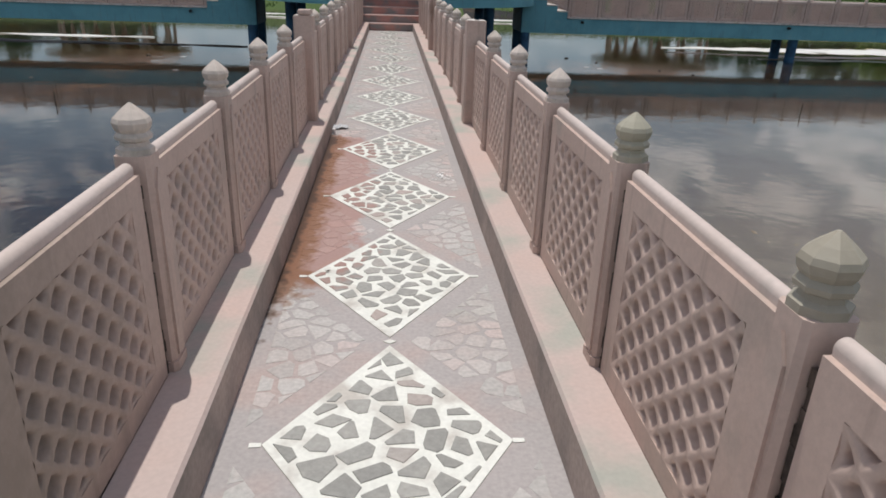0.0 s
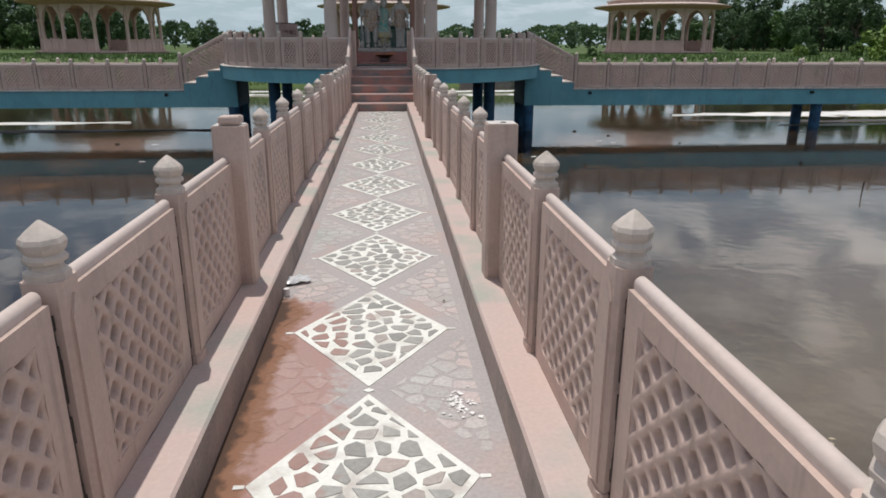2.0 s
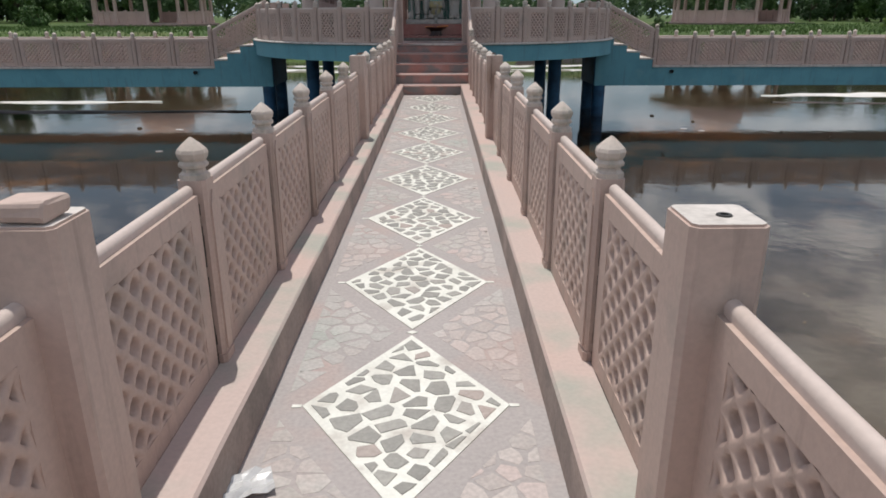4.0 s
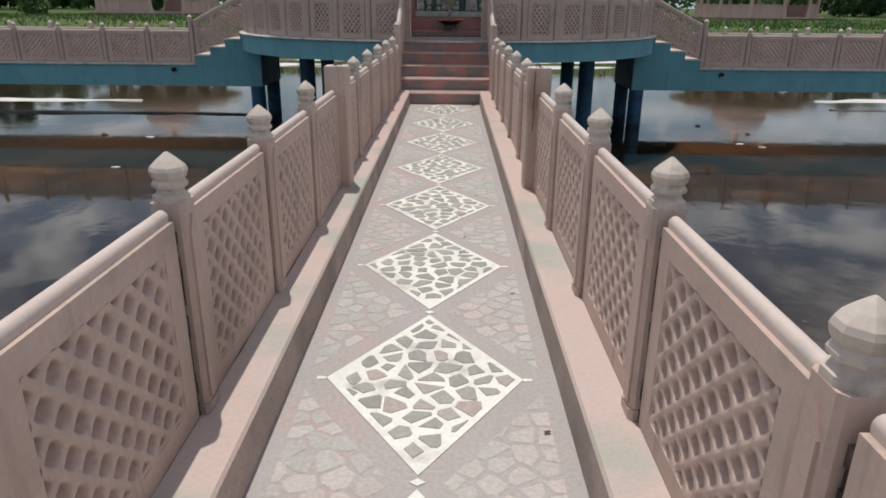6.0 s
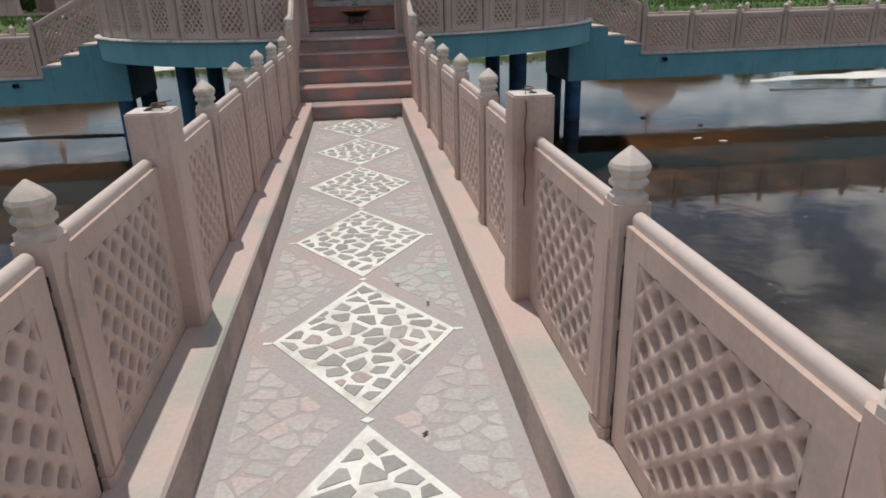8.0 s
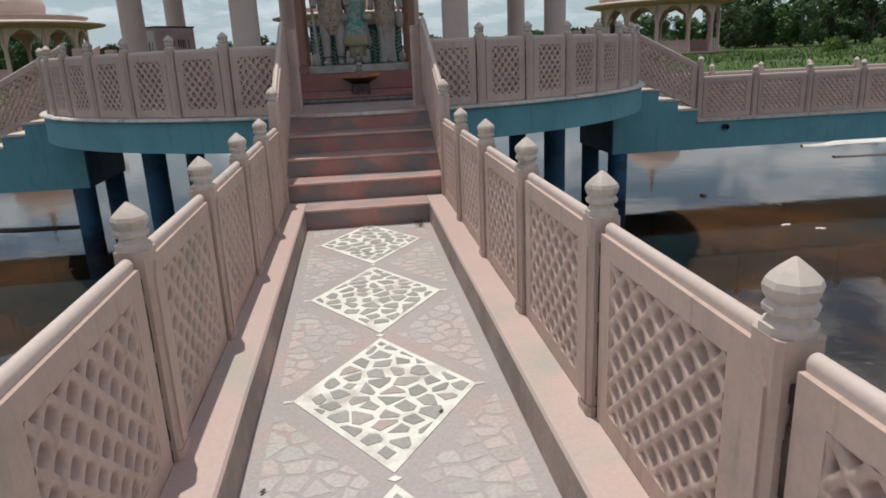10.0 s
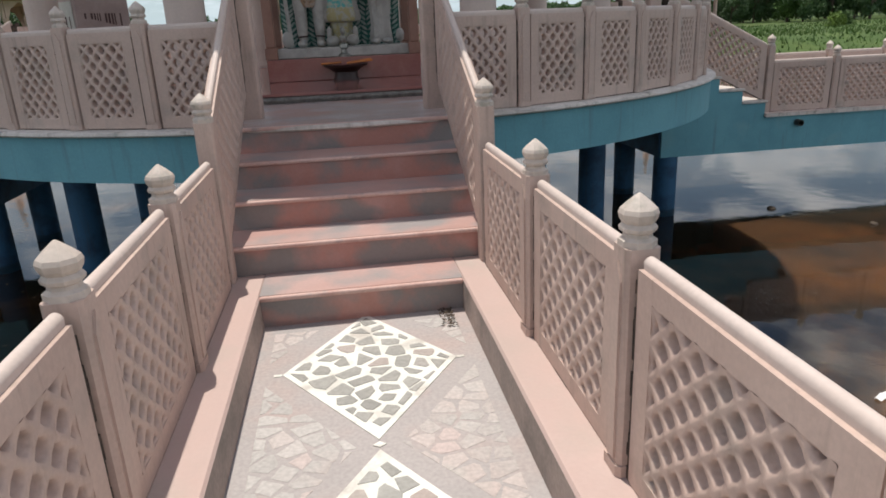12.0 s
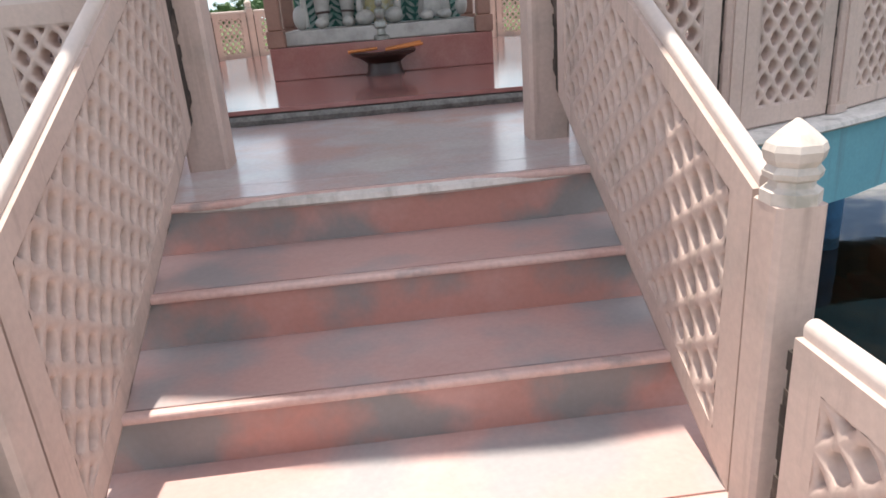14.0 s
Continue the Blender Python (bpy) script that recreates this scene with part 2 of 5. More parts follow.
def stain_floor(m):
    """Rust-red damp patches along one side of the walk, darker where water stood."""
    n, l = m.node_tree.nodes, m.node_tree.links
    p = n["Principled BSDF"]
    src = p.inputs["Base Color"].links[0].from_socket
    geo = n.new("ShaderNodeNewGeometry")
    sep = n.new("ShaderNodeSeparateXYZ")
    l.new(geo.outputs["Position"], sep.inputs[0])
    noi = n.new("ShaderNodeTexNoise")
    noi.inputs["Scale"].default_value = 2.3
    noi.inputs["Detail"].default_value = 6
    noi.inputs["Roughness"].default_value = 0.65
    l.new(geo.outputs["Position"], noi.inputs["Vector"])

    def band(sock, a, b, c, d):
        lo = n.new("ShaderNodeMapRange")
        lo.inputs[1].default_value, lo.inputs[2].default_value = a, b
        hi = n.new("ShaderNodeMapRange")
        hi.inputs[1].default_value, hi.inputs[2].default_value = d, c
        l.new(sock, lo.inputs[0])
        l.new(sock, hi.inputs[0])
        mu = n.new("ShaderNodeMath")
        mu.operation = "MULTIPLY"
        l.new(lo.outputs[0], mu.inputs[0])
        l.new(hi.outputs[0], mu.inputs[1])
        return mu.outputs[0]

    fine_n = n.new("ShaderNodeTexNoise")
    fine_n.inputs["Scale"].default_value = 17.0
    fine_n.inputs["Detail"].default_value = 5
    l.new(geo.outputs["Position"], fine_n.inputs["Vector"])
    rough_n = n.new("ShaderNodeMath")
    rough_n.operation = "MULTIPLY_ADD"
    rough_n.inputs[1].default_value = 0.5
    l.new(fine_n.outputs[0], rough_n.inputs[0])
    l.new(noi.outputs[0], rough_n.inputs[2])

    def patch(ys, x_out, x_in, spread):
        """Where the patch lies: along the walk, towards the kerb, with a ragged rim."""
        along = band(sep.outputs[1], *ys)
        across = n.new("ShaderNodeMapRange")
        across.inputs[1].default_value, across.inputs[2].default_value = x_out, x_in
        l.new(sep.outputs[0], across.inputs[0])
        both = n.new("ShaderNodeMath")
        both.operation = "MULTIPLY"
        l.new(along, both.inputs[0])
        l.new(across.outputs[0], both.inputs[1])
        add = n.new("ShaderNodeMath")
        add.operation = "MULTIPLY_ADD"
        add.inputs[1].default_value = spread
        l.new(rough_n.outputs[0], add.inputs[0])
        l.new(both.outputs[0], add.inputs[2])
        return add

    add = None
    for ys, x_out, x_in, spread, lo, hi, most, col in (
            ((2.7, 3.3, 5.7, 6.2), 0.10, -0.42, 1.0, 1.10, 1.28, 0.62, (0.36, 0.165, 0.13)),
            ((2.4, 3.0, 5.8, 6.25), -0.27, -0.50, 1.5, 1.50, 1.78, 0.82, (0.21, 0.085, 0.028)),
            ((2.2, 2.8, 5.9, 6.3), -0.38, -0.53, 1.5, 1.70, 1.92, 0.85, (0.045, 0.024, 0.014))):
        add = patch(ys, x_out, x_in, spread)
        r = n.new("ShaderNodeMapRange")
        r.inputs[1].default_value, r.inputs[2].default_value = lo, hi
        r.inputs[4].default_value = most
        l.new(add.outputs[0], r.inputs[0])
        mx = n.new("ShaderNodeMix")
        mx.data_type = "RGBA"
        mx.inputs[7].default_value = (*col, 1)
        l.new(r.outputs[0], mx.inputs[0])
        l.new(src, mx.inputs[6])
        src = mx.outputs[2]
    l.new(src, p.inputs["Base Color"])
    wet = n.new("ShaderNodeMapRange")
    wet.inputs[1].default_value, wet.inputs[2].default_value = 1.3, 1.8
    wet.inputs[3].default_value, wet.inputs[4].default_value = 0.7, 0.42
    l.new(add.outputs[0], wet.inputs[0])
    l.new(wet.outputs[0], p.inputs["Roughness"])


for m in (M_FLOOR, M_STONE, M_PALE):
    stain_floor(m)


def streak(m, col, amount, lo=0.56, hi=0.74):
    """Thin dirt runs down upright faces."""
    n, l = m.node_tree.nodes, m.node_tree.links
    p = n["Principled BSDF"]
    src = p.inputs["Base Color"].links[0].from_socket
    geo = n.new("ShaderNodeNewGeometry")
    squash = n.new("ShaderNodeVectorMath")
    squash.operation = "MULTIPLY"
    squash.inputs[1].default_value = (16.0, 16.0, 1.3)
    l.new(geo.outputs["Position"], squash.inputs[0])
    noi = n.new("ShaderNodeTexNoise")
    noi.inputs["Scale"].default_value = 1.0
    noi.inputs["Detail"].default_value = 5
    noi.inputs["Roughness"].default_value = 0.6
    l.new(squash.outputs[0], noi.inputs["Vector"])
    r = n.new("ShaderNodeMapRange")
    r.inputs[1].default_value, r.inputs[2].default_value = lo, hi
    r.inputs[4].default_value = amount
    l.new(noi.outputs[0], r.inputs[0])
    mx = n.new("ShaderNodeMix")
    mx.data_type = "RGBA"
    mx.inputs[7].default_value = (*col, 1)
    l.new(r.outputs[0], mx.inputs[0])
    l.new(src, mx.inputs[6])
    l.new(mx.outputs[2], p.inputs["Base Color"])


streak(M_RAIL, (0.25, 0.19, 0.155), 0.6)


def mildew(m, spot, reach, col, amount):
    """A grimy patch with a ragged edge."""
    n, l = m.node_tree.nodes, m.node_tree.links
    p = n["Principled BSDF"]
    src = p.inputs["Base Color"].links[0].from_socket
    geo = n.new("ShaderNodeNewGeometry")
    dist = n.new("ShaderNodeVectorMath")
    dist.operation = "DISTANCE"
    dist.inputs[1].default_value = spot
    l.new(geo.outputs["Position"], dist.inputs[0])
    noi = n.new("ShaderNodeTexNoise")
    noi.inputs["Scale"].default_value = 7.0
    noi.inputs["Detail"].default_value = 7
    noi.inputs["Roughness"].default_value = 0.7
    l.new(geo.outputs["Position"], noi.inputs["Vector"])
    add = n.new("ShaderNodeMath")
    add.operation = "MULTIPLY_ADD"
    add.inputs[1].default_value = reach
    l.new(noi.outputs[0], add.inputs[0])
    l.new(dist.outputs["Value"], add.inputs[2])
    r = n.new("ShaderNodeMapRange")
    r.inputs[1].default_value, r.inputs[2].default_value = reach * 1.5, reach * 0.7
    r.inputs[4].default_value = amount
    l.new(add.outputs[0], r.inputs[0])
    mx = n.new("ShaderNodeMix")
    mx.data_type = "RGBA"
    mx.inputs[7].default_value = (*col, 1)
    l.new(r.outputs[0], mx.inputs[0])
    l.new(src, mx.inputs[6])
    l.new(mx.outputs[2], p.inputs["Base Color"])


# grimy first panel, mossy finial, rust below the wire on a newel, pinker kerb paint by the steps
mildew(M_RAIL, (-0.72, 0.9, 0.45), 1.1, (0.19, 0.155, 0.12), 0.75)
mildew(M_RAIL, (-0.72, 8.9, 0.25), 0.5, (0.22, 0.17, 0.14), 0.6)
mildew(M_RAIL, (0.66, 11.61, 0.80), 0.20, (0.22, 0.12, 0.07), 0.5)
mildew(M_FINIAL, (0.72, 1.05, 0.95), 0.4, (0.26, 0.24, 0.17), 0.7)
mildew(M_FINIAL, (0.72, 2.0, 1.0), 0.5, (0.30, 0.29, 0.20), 0.7)
mildew(M_KERB, (0.0, 16.6, 0.17), 3.4, (0.50, 0.36, 0.325), 0.75)
streak(M_BLUE, (0.10, 0.17, 0.18), 0.6)
streak(M_EDGE, (0.25, 0.22, 0.19), 0.7, 0.52)
streak(M_PILLAR, (0.05, 0.06, 0.06), 0.5)


def water_material():
    m = bpy.data.materials.new("pond_water")
    m.use_nodes = True
    n, l = m.node_tree.nodes, m.node_tree.links
    p = n["Principled BSDF"]
    geo = n.new("ShaderNodeNewGeometry")
    p.inputs["Base Color"].default_value = (0.70, 0.53, 0.36, 1)
    p.inputs["Transmission Weight"].default_value = 1.0
    p.inputs["Roughness"].default_value = 0.035
    p.inputs["IOR"].default_value = 1.33
    w = n.new("ShaderNodeTexNoise")
    w.inputs["Scale"].default_value = 3.4
    w.inputs["Detail"].default_value = 5
    l.new(geo.outputs["Position"], w.inputs["Vector"])
    b = n.new("ShaderNodeBump")
    # breeze in patches: ripples in some, slack water in others
    breeze = n.new("ShaderNodeTexNoise")
    breeze.inputs["Scale"].default_value = 0.35
    l.new(geo.outputs["Position"], breeze.inputs["Vector"])
    gust = n.new("ShaderNodeMapRange")
    gust.inputs["From Min"].default_value = 0.4
    gust.inputs["From Max"].default_value = 0.65
    gust.inputs["To Min"].default_value = 0.06
    gust.inputs["To Max"].default_value = 0.19
    l.new(breeze.outputs[0], gust.inputs["Value"])
    l.new(gust.outputs[0], b.inputs["Strength"])
    b.inputs["Distance"].default_value = 0.02
    l.new(w.outputs[0], b.inputs["Height"])
    l.new(b.outputs[0], p.inputs["Normal"])
    return m


M_WATER = water_material()


# ---- building helpers ----
def bm_mesh(bm, name, material, smooth=False):
    me = bpy.data.meshes.new(name)
    bmesh.ops.recalc_face_normals(bm, faces=bm.faces[:])
    bm.to_mesh(me)
    bm.free()
    mats = material if isinstance(material, (list, tuple)) else [material]
    for m in mats:
        me.materials.append(m)
    if smooth:
        for f in me.polygons:
            f.use_smooth = True
        if smooth != "all":
            me.set_sharp_from_angle(angle=radians(smooth if smooth is not True else 35))
    return me


def put(name, me, parent=None, m=None, label=""):
    ob = new(name, me)
    if parent is not None:
        ob.parent = parent
    if m is not None:
        ob.matrix_basis = m
    if label:
        ob["label"] = label
    return ob


def part(name, bm, material, parent, label="", m=None, smooth=False):
    return put(name, bm_mesh(bm, name, material, smooth), parent, m, label)


def holder(name, m, label="", category="", group="", kind=""):
    ob = new(name)
    ob.empty_display_size = 0.2
    ob.matrix_basis = m
    return tagged(ob, label, category, group, kind)


def box(bm, x0, x1, y0, y1, z0, z1, bevel=0.0, seg=2, mi=0):
    v = [bm.verts.new((x, y, z)) for z in (z0, z1) for y in (y0, y1) for x in (x0, x1)]
    fs = [bm.faces.new([v[i] for i in q]) for q in ((0, 2, 3, 1), (4, 5, 7, 6), (0, 1, 5, 4), (2, 6, 7, 3), (0, 4, 6, 2), (1, 3, 7, 5))]
    for f in fs:
        f.material_index = mi
    if bevel:
        es = {e for f in fs for e in f.edges}
        bmesh.ops.bevel(bm, geom=list(es), offset=bevel, segments=seg, affect="EDGES", profile=0.5)
    return fs


def lathe(bm, prof, n=16, cx=0.0, cy=0.0, phase=0.0, mi=0, sx=1.0, sy=1.0):
    rings = []
    for r, z in prof:
        rings.append([bm.verts.new((cx + sx * r * math.cos(2 * math.pi * (i + phase) / n), cy + sy * r * math.sin(2 * math.pi * (i + phase) / n), z)) for i in range(n)])
    for a, b in zip(rings, rings[1:]):
        for i in range(n):
            f = bm.faces.new((a[i], a[(i + 1) % n], b[(i + 1) % n], b[i]))
            f.material_index = mi
    for ring in (rings[0], rings[-1]):
        f = bm.faces.new(ring)
        f.material_index = mi


def prism(bm, pts, z0, z1, mi=0):
    a = [bm.verts.new((x, y, z0)) for x, y in pts]
    b = [bm.verts.new((x, y, z1)) for x, y in pts]
    n = len(pts)
    fs = [bm.faces.new(a), bm.faces.new(b)]
    fs += [bm.faces.new((a[i], a[(i + 1) % n], b[(i + 1) % n], b[i])) for i in range(n)]
    for f in fs:
        f.material_index = mi
    return fs


def extrude_xz(bm, pts, y0, y1, mi=0):
    a = [bm.verts.new((x, y0, z)) for x, z in pts]
    b = [bm.verts.new((x, y1, z)) for x, z in pts]
    n = len(pts)
    fs = [bm.faces.new(a), bm.faces.new(b)]
    fs += [bm.faces.new((a[i], a[(i + 1) % n], b[(i + 1) % n], b[i])) for i in range(n)]
    for f in fs:
        f.material_index = mi
    return fs


# ---- plan ----
CENTRE = 23.2
POST_STEP = 0.967
POST_A = 5.89
POST_X = 0.718
PANEL_X = 0.722
KERB_Z = 0.17
RISER, TREAD = 0.172, 0.345
TOP_Z = 5 * RISER
LANDING = 4.57
PLAT_R = 4.57
WATER_Z = -1.07
BIG_H = 0.84
DIAMOND_0, DIAMOND_STEP, DIAMOND_HALF = 1.815, 1.24, 0.392


# ---- railing pieces ----
def post_mesh():
    bm = bmesh.new()
    h, c = 0.049, 0.012
    pts = [(h, -h + c), (h, h - c), (h - c, h), (-h + c, h), (-h, h - c), (-h, -h + c), (-h + c, -h), (h - c, -h)]
    prism(bm, pts, 0, 0.695)
    # raised strip with a pointed head on the two wide faces, and a wider foot
    for s in (-1, 1):
        pz = [(-0.026, 0.05), (0.026, 0.05), (0.026, 0.60), (0.011, 0.632), (0, 0.655), (-0.011, 0.632), (-0.026, 0.60)]
        extrude_xz(bm, pz, s * 0.047, s * 0.056)
    prism(bm, [(x * 1.12, y * 1.12) for x, y in pts], 0, 0.035)
    return bm_mesh(bm, "post", M_RAIL)


def finial_mesh():
    bm = bmesh.new()
    prof = [(0.052, 0.690), (0.052, 0.712), (0.040, 0.720), (0.038, 0.730), (0.049, 0.736), (0.051, 0.746), (0.047, 0.752), (0.043, 0.757), (0.050, 0.768), (0.0535, 0.784), (0.049, 0.796), (0.032, 0.813), (0.013, 0.829), (0.004, 0.836)]
    lathe(bm, prof, 8, phase=0.5)
    return bm_mesh(bm, "finial", M_FINIAL)


def big_post_mesh():
    bm = bmesh.new()
    h, c = 0.080, 0.014
    side = [(h, -h + c), (h, h - c)]
    pts = []
    for k in range(4):
        ca, sa = math.cos(k * math.pi / 2), math.sin(k * math.pi / 2)
        pts += [(x * ca - y * sa, x * sa + y * ca) for x, y in side]
    fs = prism(bm, pts, 0, BIG_H)
    top = [f for f in fs if all(v.co.z > 0.8 for v in f.verts)]
    bmesh.ops.bevel(bm, geom=list({e for f in top for e in f.edges}), offset=0.006, segments=2, affect="EDGES")
    for f in bm.faces:
        f.material_index = int(all(v.co.z > BIG_H - 0.001 for v in f.verts))
    return bm_mesh(bm, "big_post", [M_RAIL, M_EDGE])


def lattice_panel(width, slope=0.0, height=0.685, cols=6, rows=5, sx=0.085):
    """A thick pierced panel: frame, and a field of staggered rounded diamonds that go right through. Runs along x from 0; slope lifts its far end."""
    bm = bmesh.new()
    t = 0.031
    zb, zt = 0.075, height - 0.10

    def lift(x):
        return slope * x

    x0, x1 = sx, width - sx
    # frame, one mitred ring
    hh = height - 0.034
    outer_c = [(0, 0), (width, 0), (width, hh), (0, hh)]
    inner_c = [(x0, zb), (x1, zb), (x1, zt), (x0, zt)]
    rings = [[bm.verts.new((x, y, z + lift(x))) for x, z in c] for y, c in ((-t, outer_c), (-t, inner_c), (t, inner_c), (t, outer_c))]
    for a, b in zip(rings, rings[1:] + rings[:1]):
        for k in range(4):
            bm.faces.new((a[k], a[(k + 1) % 4], b[(k + 1) % 4], b[k]))
    frame_me = bm_mesh(bm, "panel", M_RAIL)
    bm = bmesh.new()
    # pierced field
    dx, dz = (x1 - x0) / cols, (zt - zb) / rows
    ridge = 0.028

    def cell(outer, cx, cz, tight):
        n = len(outer)
        ring, hole = [], []
        for i in range(n):
            p, q = outer[i], outer[(i + 1) % n]
            ring += [p, ((p[0] + q[0]) / 2, (p[1] + q[1]) / 2)]
            for (px, pz), k in ((p, tight * 0.74), (((p[0] + q[0]) / 2, (p[1] + q[1]) / 2), tight)):
                hole.append((cx + (px - cx) * k, cz + (pz - cz) * k))
        m = len(ring)
        loops = []
        land = [(p[0] * 0.34 + q[0] * 0.66, p[1] * 0.34 + q[1] * 0.66) for p, q in zip(ring, hole)]
        edge = [(p[0] * 0.10 + q[0] * 0.90, p[1] * 0.10 + q[1] * 0.90) for p, q in zip(ring, hole)]
        for pts, y in ((ring, -1), (land, -1), (edge, -1), (hole, -1), (hole, 1), (edge, 1), (land, 1), (ring, 1)):
            loops.append([])
            for i, (px, pz) in enumerate(pts):
                if pts is ring:
                    d = ridge + (0.005 if i % 2 == 0 else -0.002)
                elif pts is land:
                    d = ridge * 0.96
                elif pts is edge:
                    d = ridge * 0.80
                else:
                    d = ridge * 0.36
                loops[-1].append(bm.verts.new((px, y * d, pz + lift(px))))
        for a, b in zip(loops, loops[1:]):
            for i in range(m):
                f = bm.faces.new((a[i], a[(i + 1) % m], b[(i + 1) % m], b[i]))
                f.smooth = True

    for r in range(2 * rows + 1):
        for c in range(cols + 1):
            cx = x0 + (c + (0.5 if r % 2 == 0 else 0.0)) * dx
            cz = zb + r * dz / 2
            if cx > x1 + 1e-6:
                continue
            pts = [(cx - dx / 2, cz), (cx, cz - dz / 2), (cx + dx / 2, cz), (cx, cz + dz / 2)]
            low, high, left, right = r == 0, r == 2 * rows, cx < x0 + 1e-6, cx > x1 - 1e-6
            if low:
                pts.pop(1)
            if high:
                pts.pop(3)
            if left:
                pts.pop(0)
            if right:
                pts.pop(2)
            k = len(pts)
            if k < 3:
                continue
            mx, mz = sum(p[0] for p in pts) / k, sum(p[1] for p in pts) / k
            cell(pts, mx, mz, 0.70 if k == 4 else 0.46)
    bmesh.ops.remove_doubles(bm, verts=bm.verts[:], dist=0.0006)
    return frame_me, bm_mesh(bm, "lattice", M_RAIL)


def joint_mesh(width, slope=0.0, height=0.685, end=0.016):
    """Dirt joints at both ends and under a panel, darkened for gap shade."""
    bm = bmesh.new()
    top = height - 0.07
    fs = box(bm, -0.016, -0.001, -0.012, 0.012, 0.0, top)
    # the far joint is nearly flush, its dirt uneven, darkening the shaded corner too
    for k in range(16):
        deep = 0.027 + 0.009 * noise.noise((k * 0.7, width, 3))
        x1 = width + end * (0.85 + 0.5 * noise.noise((k * 0.9, 5, width)))
        fs += box(bm, width - 0.002, min(x1, width + end), -deep, deep, top * k / 16, top * (k + 1) / 16)
    for v in {v for f in fs for v in f.verts}:
        v.co.z += slope * v.co.x
    fs = box(bm, -0.001, width + 0.001, -0.031, 0.031, 0.0, 0.007)
    for v in {v for f in fs for v in f.verts}:
        v.co.z += slope * v.co.x
    return bm_mesh(bm, "joint", M_GRIME_SHADE)


def cap_mesh(width, slope=0.0, height=0.685):
    bm = bmesh.new()
    prof = [(-0.016, height - 0.046), (-0.0185, height - 0.0185)]
    prof += [(0.0185 * math.cos(math.pi * (1 - i / 8)), height - 0.0185 + 0.0185 * math.sin(math.pi * i / 8)) for i in range(1, 8)]
    prof += [(0.0185, height - 0.0185), (0.016, height - 0.046)]
    a = [bm.verts.new((0.002, y, z)) for y, z in prof]
    b = [bm.verts.new((width - 0.002, y, z + slope * width)) for y, z in prof]
    n = len(prof)
    bm.faces.new(a)
    bm.faces.new(b)
    for i in range(n):
        bm.faces.new((a[i], a[(i + 1) % n], b[(i + 1) % n], b[i]))
    return bm_mesh(bm, "handrail", M_CAP, 40)


# joint dirt, coloured dark enough to carry the shade of the gaps
M_GRIME_SHADE = mat("joint_grime_shade", (0.030, 0.021, 0.016), 0.9, (0.15, 0.105, 0.085), 7.0, (0.5, 0.72), grain=0.25)
POST, FINIAL, BIG_POST = post_mesh(), finial_mesh(), big_post_mesh()
SIDE_STEP = 0.985
RING_PANEL = 0.50
PANELS = {
    "walk": (POST_STEP - 0.138, lattice_panel(POST_STEP - 0.138), cap_mesh(POST_STEP - 0.138), joint_mesh(POST_STEP - 0.138, end=0.026)),
    "side": (SIDE_STEP - 0.128, lattice_panel(SIDE_STEP - 0.128, cols=7), cap_mesh(SIDE_STEP - 0.128), joint_mesh(SIDE_STEP - 0.128)),
    "ring": (RING_PANEL, lattice_panel(RING_PANEL, cols=4, sx=0.075), cap_mesh(RING_PANEL), joint_mesh(RING_PANEL)),
}
STAIR_RUN = 1.42
STAIR_SLOPE = RISER / TREAD
PANELS["stair"] = (STAIR_RUN, lattice_panel(STAIR_RUN, STAIR_SLOPE, 0.74, cols=12, rows=5), cap_mesh(STAIR_RUN, STAIR_SLOPE, 0.74), joint_mesh(STAIR_RUN, STAIR_SLOPE, 0.74, 0.098))


def add_post(rail, x, y, z, turn=0.0):
    p = put("post", POST, rail, pose(x, y, z, 0, 0, turn))
    put("finial", FINIAL, p, None, "weathered faceted finial")
    return p


def add_panel(rail, kind, m):
    w, me, cap, joint = PANELS[kind]
    p = put("panel", me[0], rail, m)
    put("lattice", me[1], p)
    put("handrail", cap, p, None, "rounded cap rail")
    put("joint", joint, p, None, "dark joint of dirt and painted gap shade")
    return p


# ---- an arm of the causeway: local y runs from the centre outwards ----
def straight_rail(base, side, first, last, step, start, bigs, kind, label, group):
    rail = holder("railing", base, label, "railing", group)
    for k in range(first, last + 1):
        y = start + k * step
        if k == 0:
            pass
        elif k in bigs:
            put("big_post", BIG_POST, rail, pose(side * (POST_X - 0.02), y, KERB_Z), "square capless newel post")
        else:
            add_post(rail, side * POST_X, y, KERB_Z, 90)
        if k < last:
            add_panel(rail, kind, pose(side * PANEL_X, y + 0.064, KERB_Z, 0, 0, 90))
    return rail


def stair_rail(base, side, group):
    """Sloping rail from the landing's newel down to the tall foot post."""
    rail = holder("stair_railing", base, "pink painted pierced railing sloping along the steps", "railing", group)
    foot = CENTRE - 17.53
    bm = bmesh.new()
    h = 0.047
    prism(bm, [(h, -h), (h, h), (-h, h), (-h, -h)], KERB_Z, 1.035)
    es = [e for e in bm.edges if abs(e.verts[0].co.z - e.verts[1].co.z) > 0.3]
    bmesh.ops.bevel(bm, geom=es, offset=0.010, segments=1, affect="EDGES")
    foot_post = part("foot_post", bm, M_RAIL, rail, m=pose(side * (POST_X + 0.008), foot, 0))
    put("finial", FINIAL, foot_post, pose(0, 0, 0.345), "weathered faceted finial")
    put("big_post", BIG_POST, rail, pose(side * (POST_X - 0.03), CENTRE - 19.2, TOP_Z), "square newel post on the landing")
    add_panel(rail, "stair", pose(side * (POST_X + 0.008), foot - 0.07, 0.335, 0, 0, -90))
    return rail




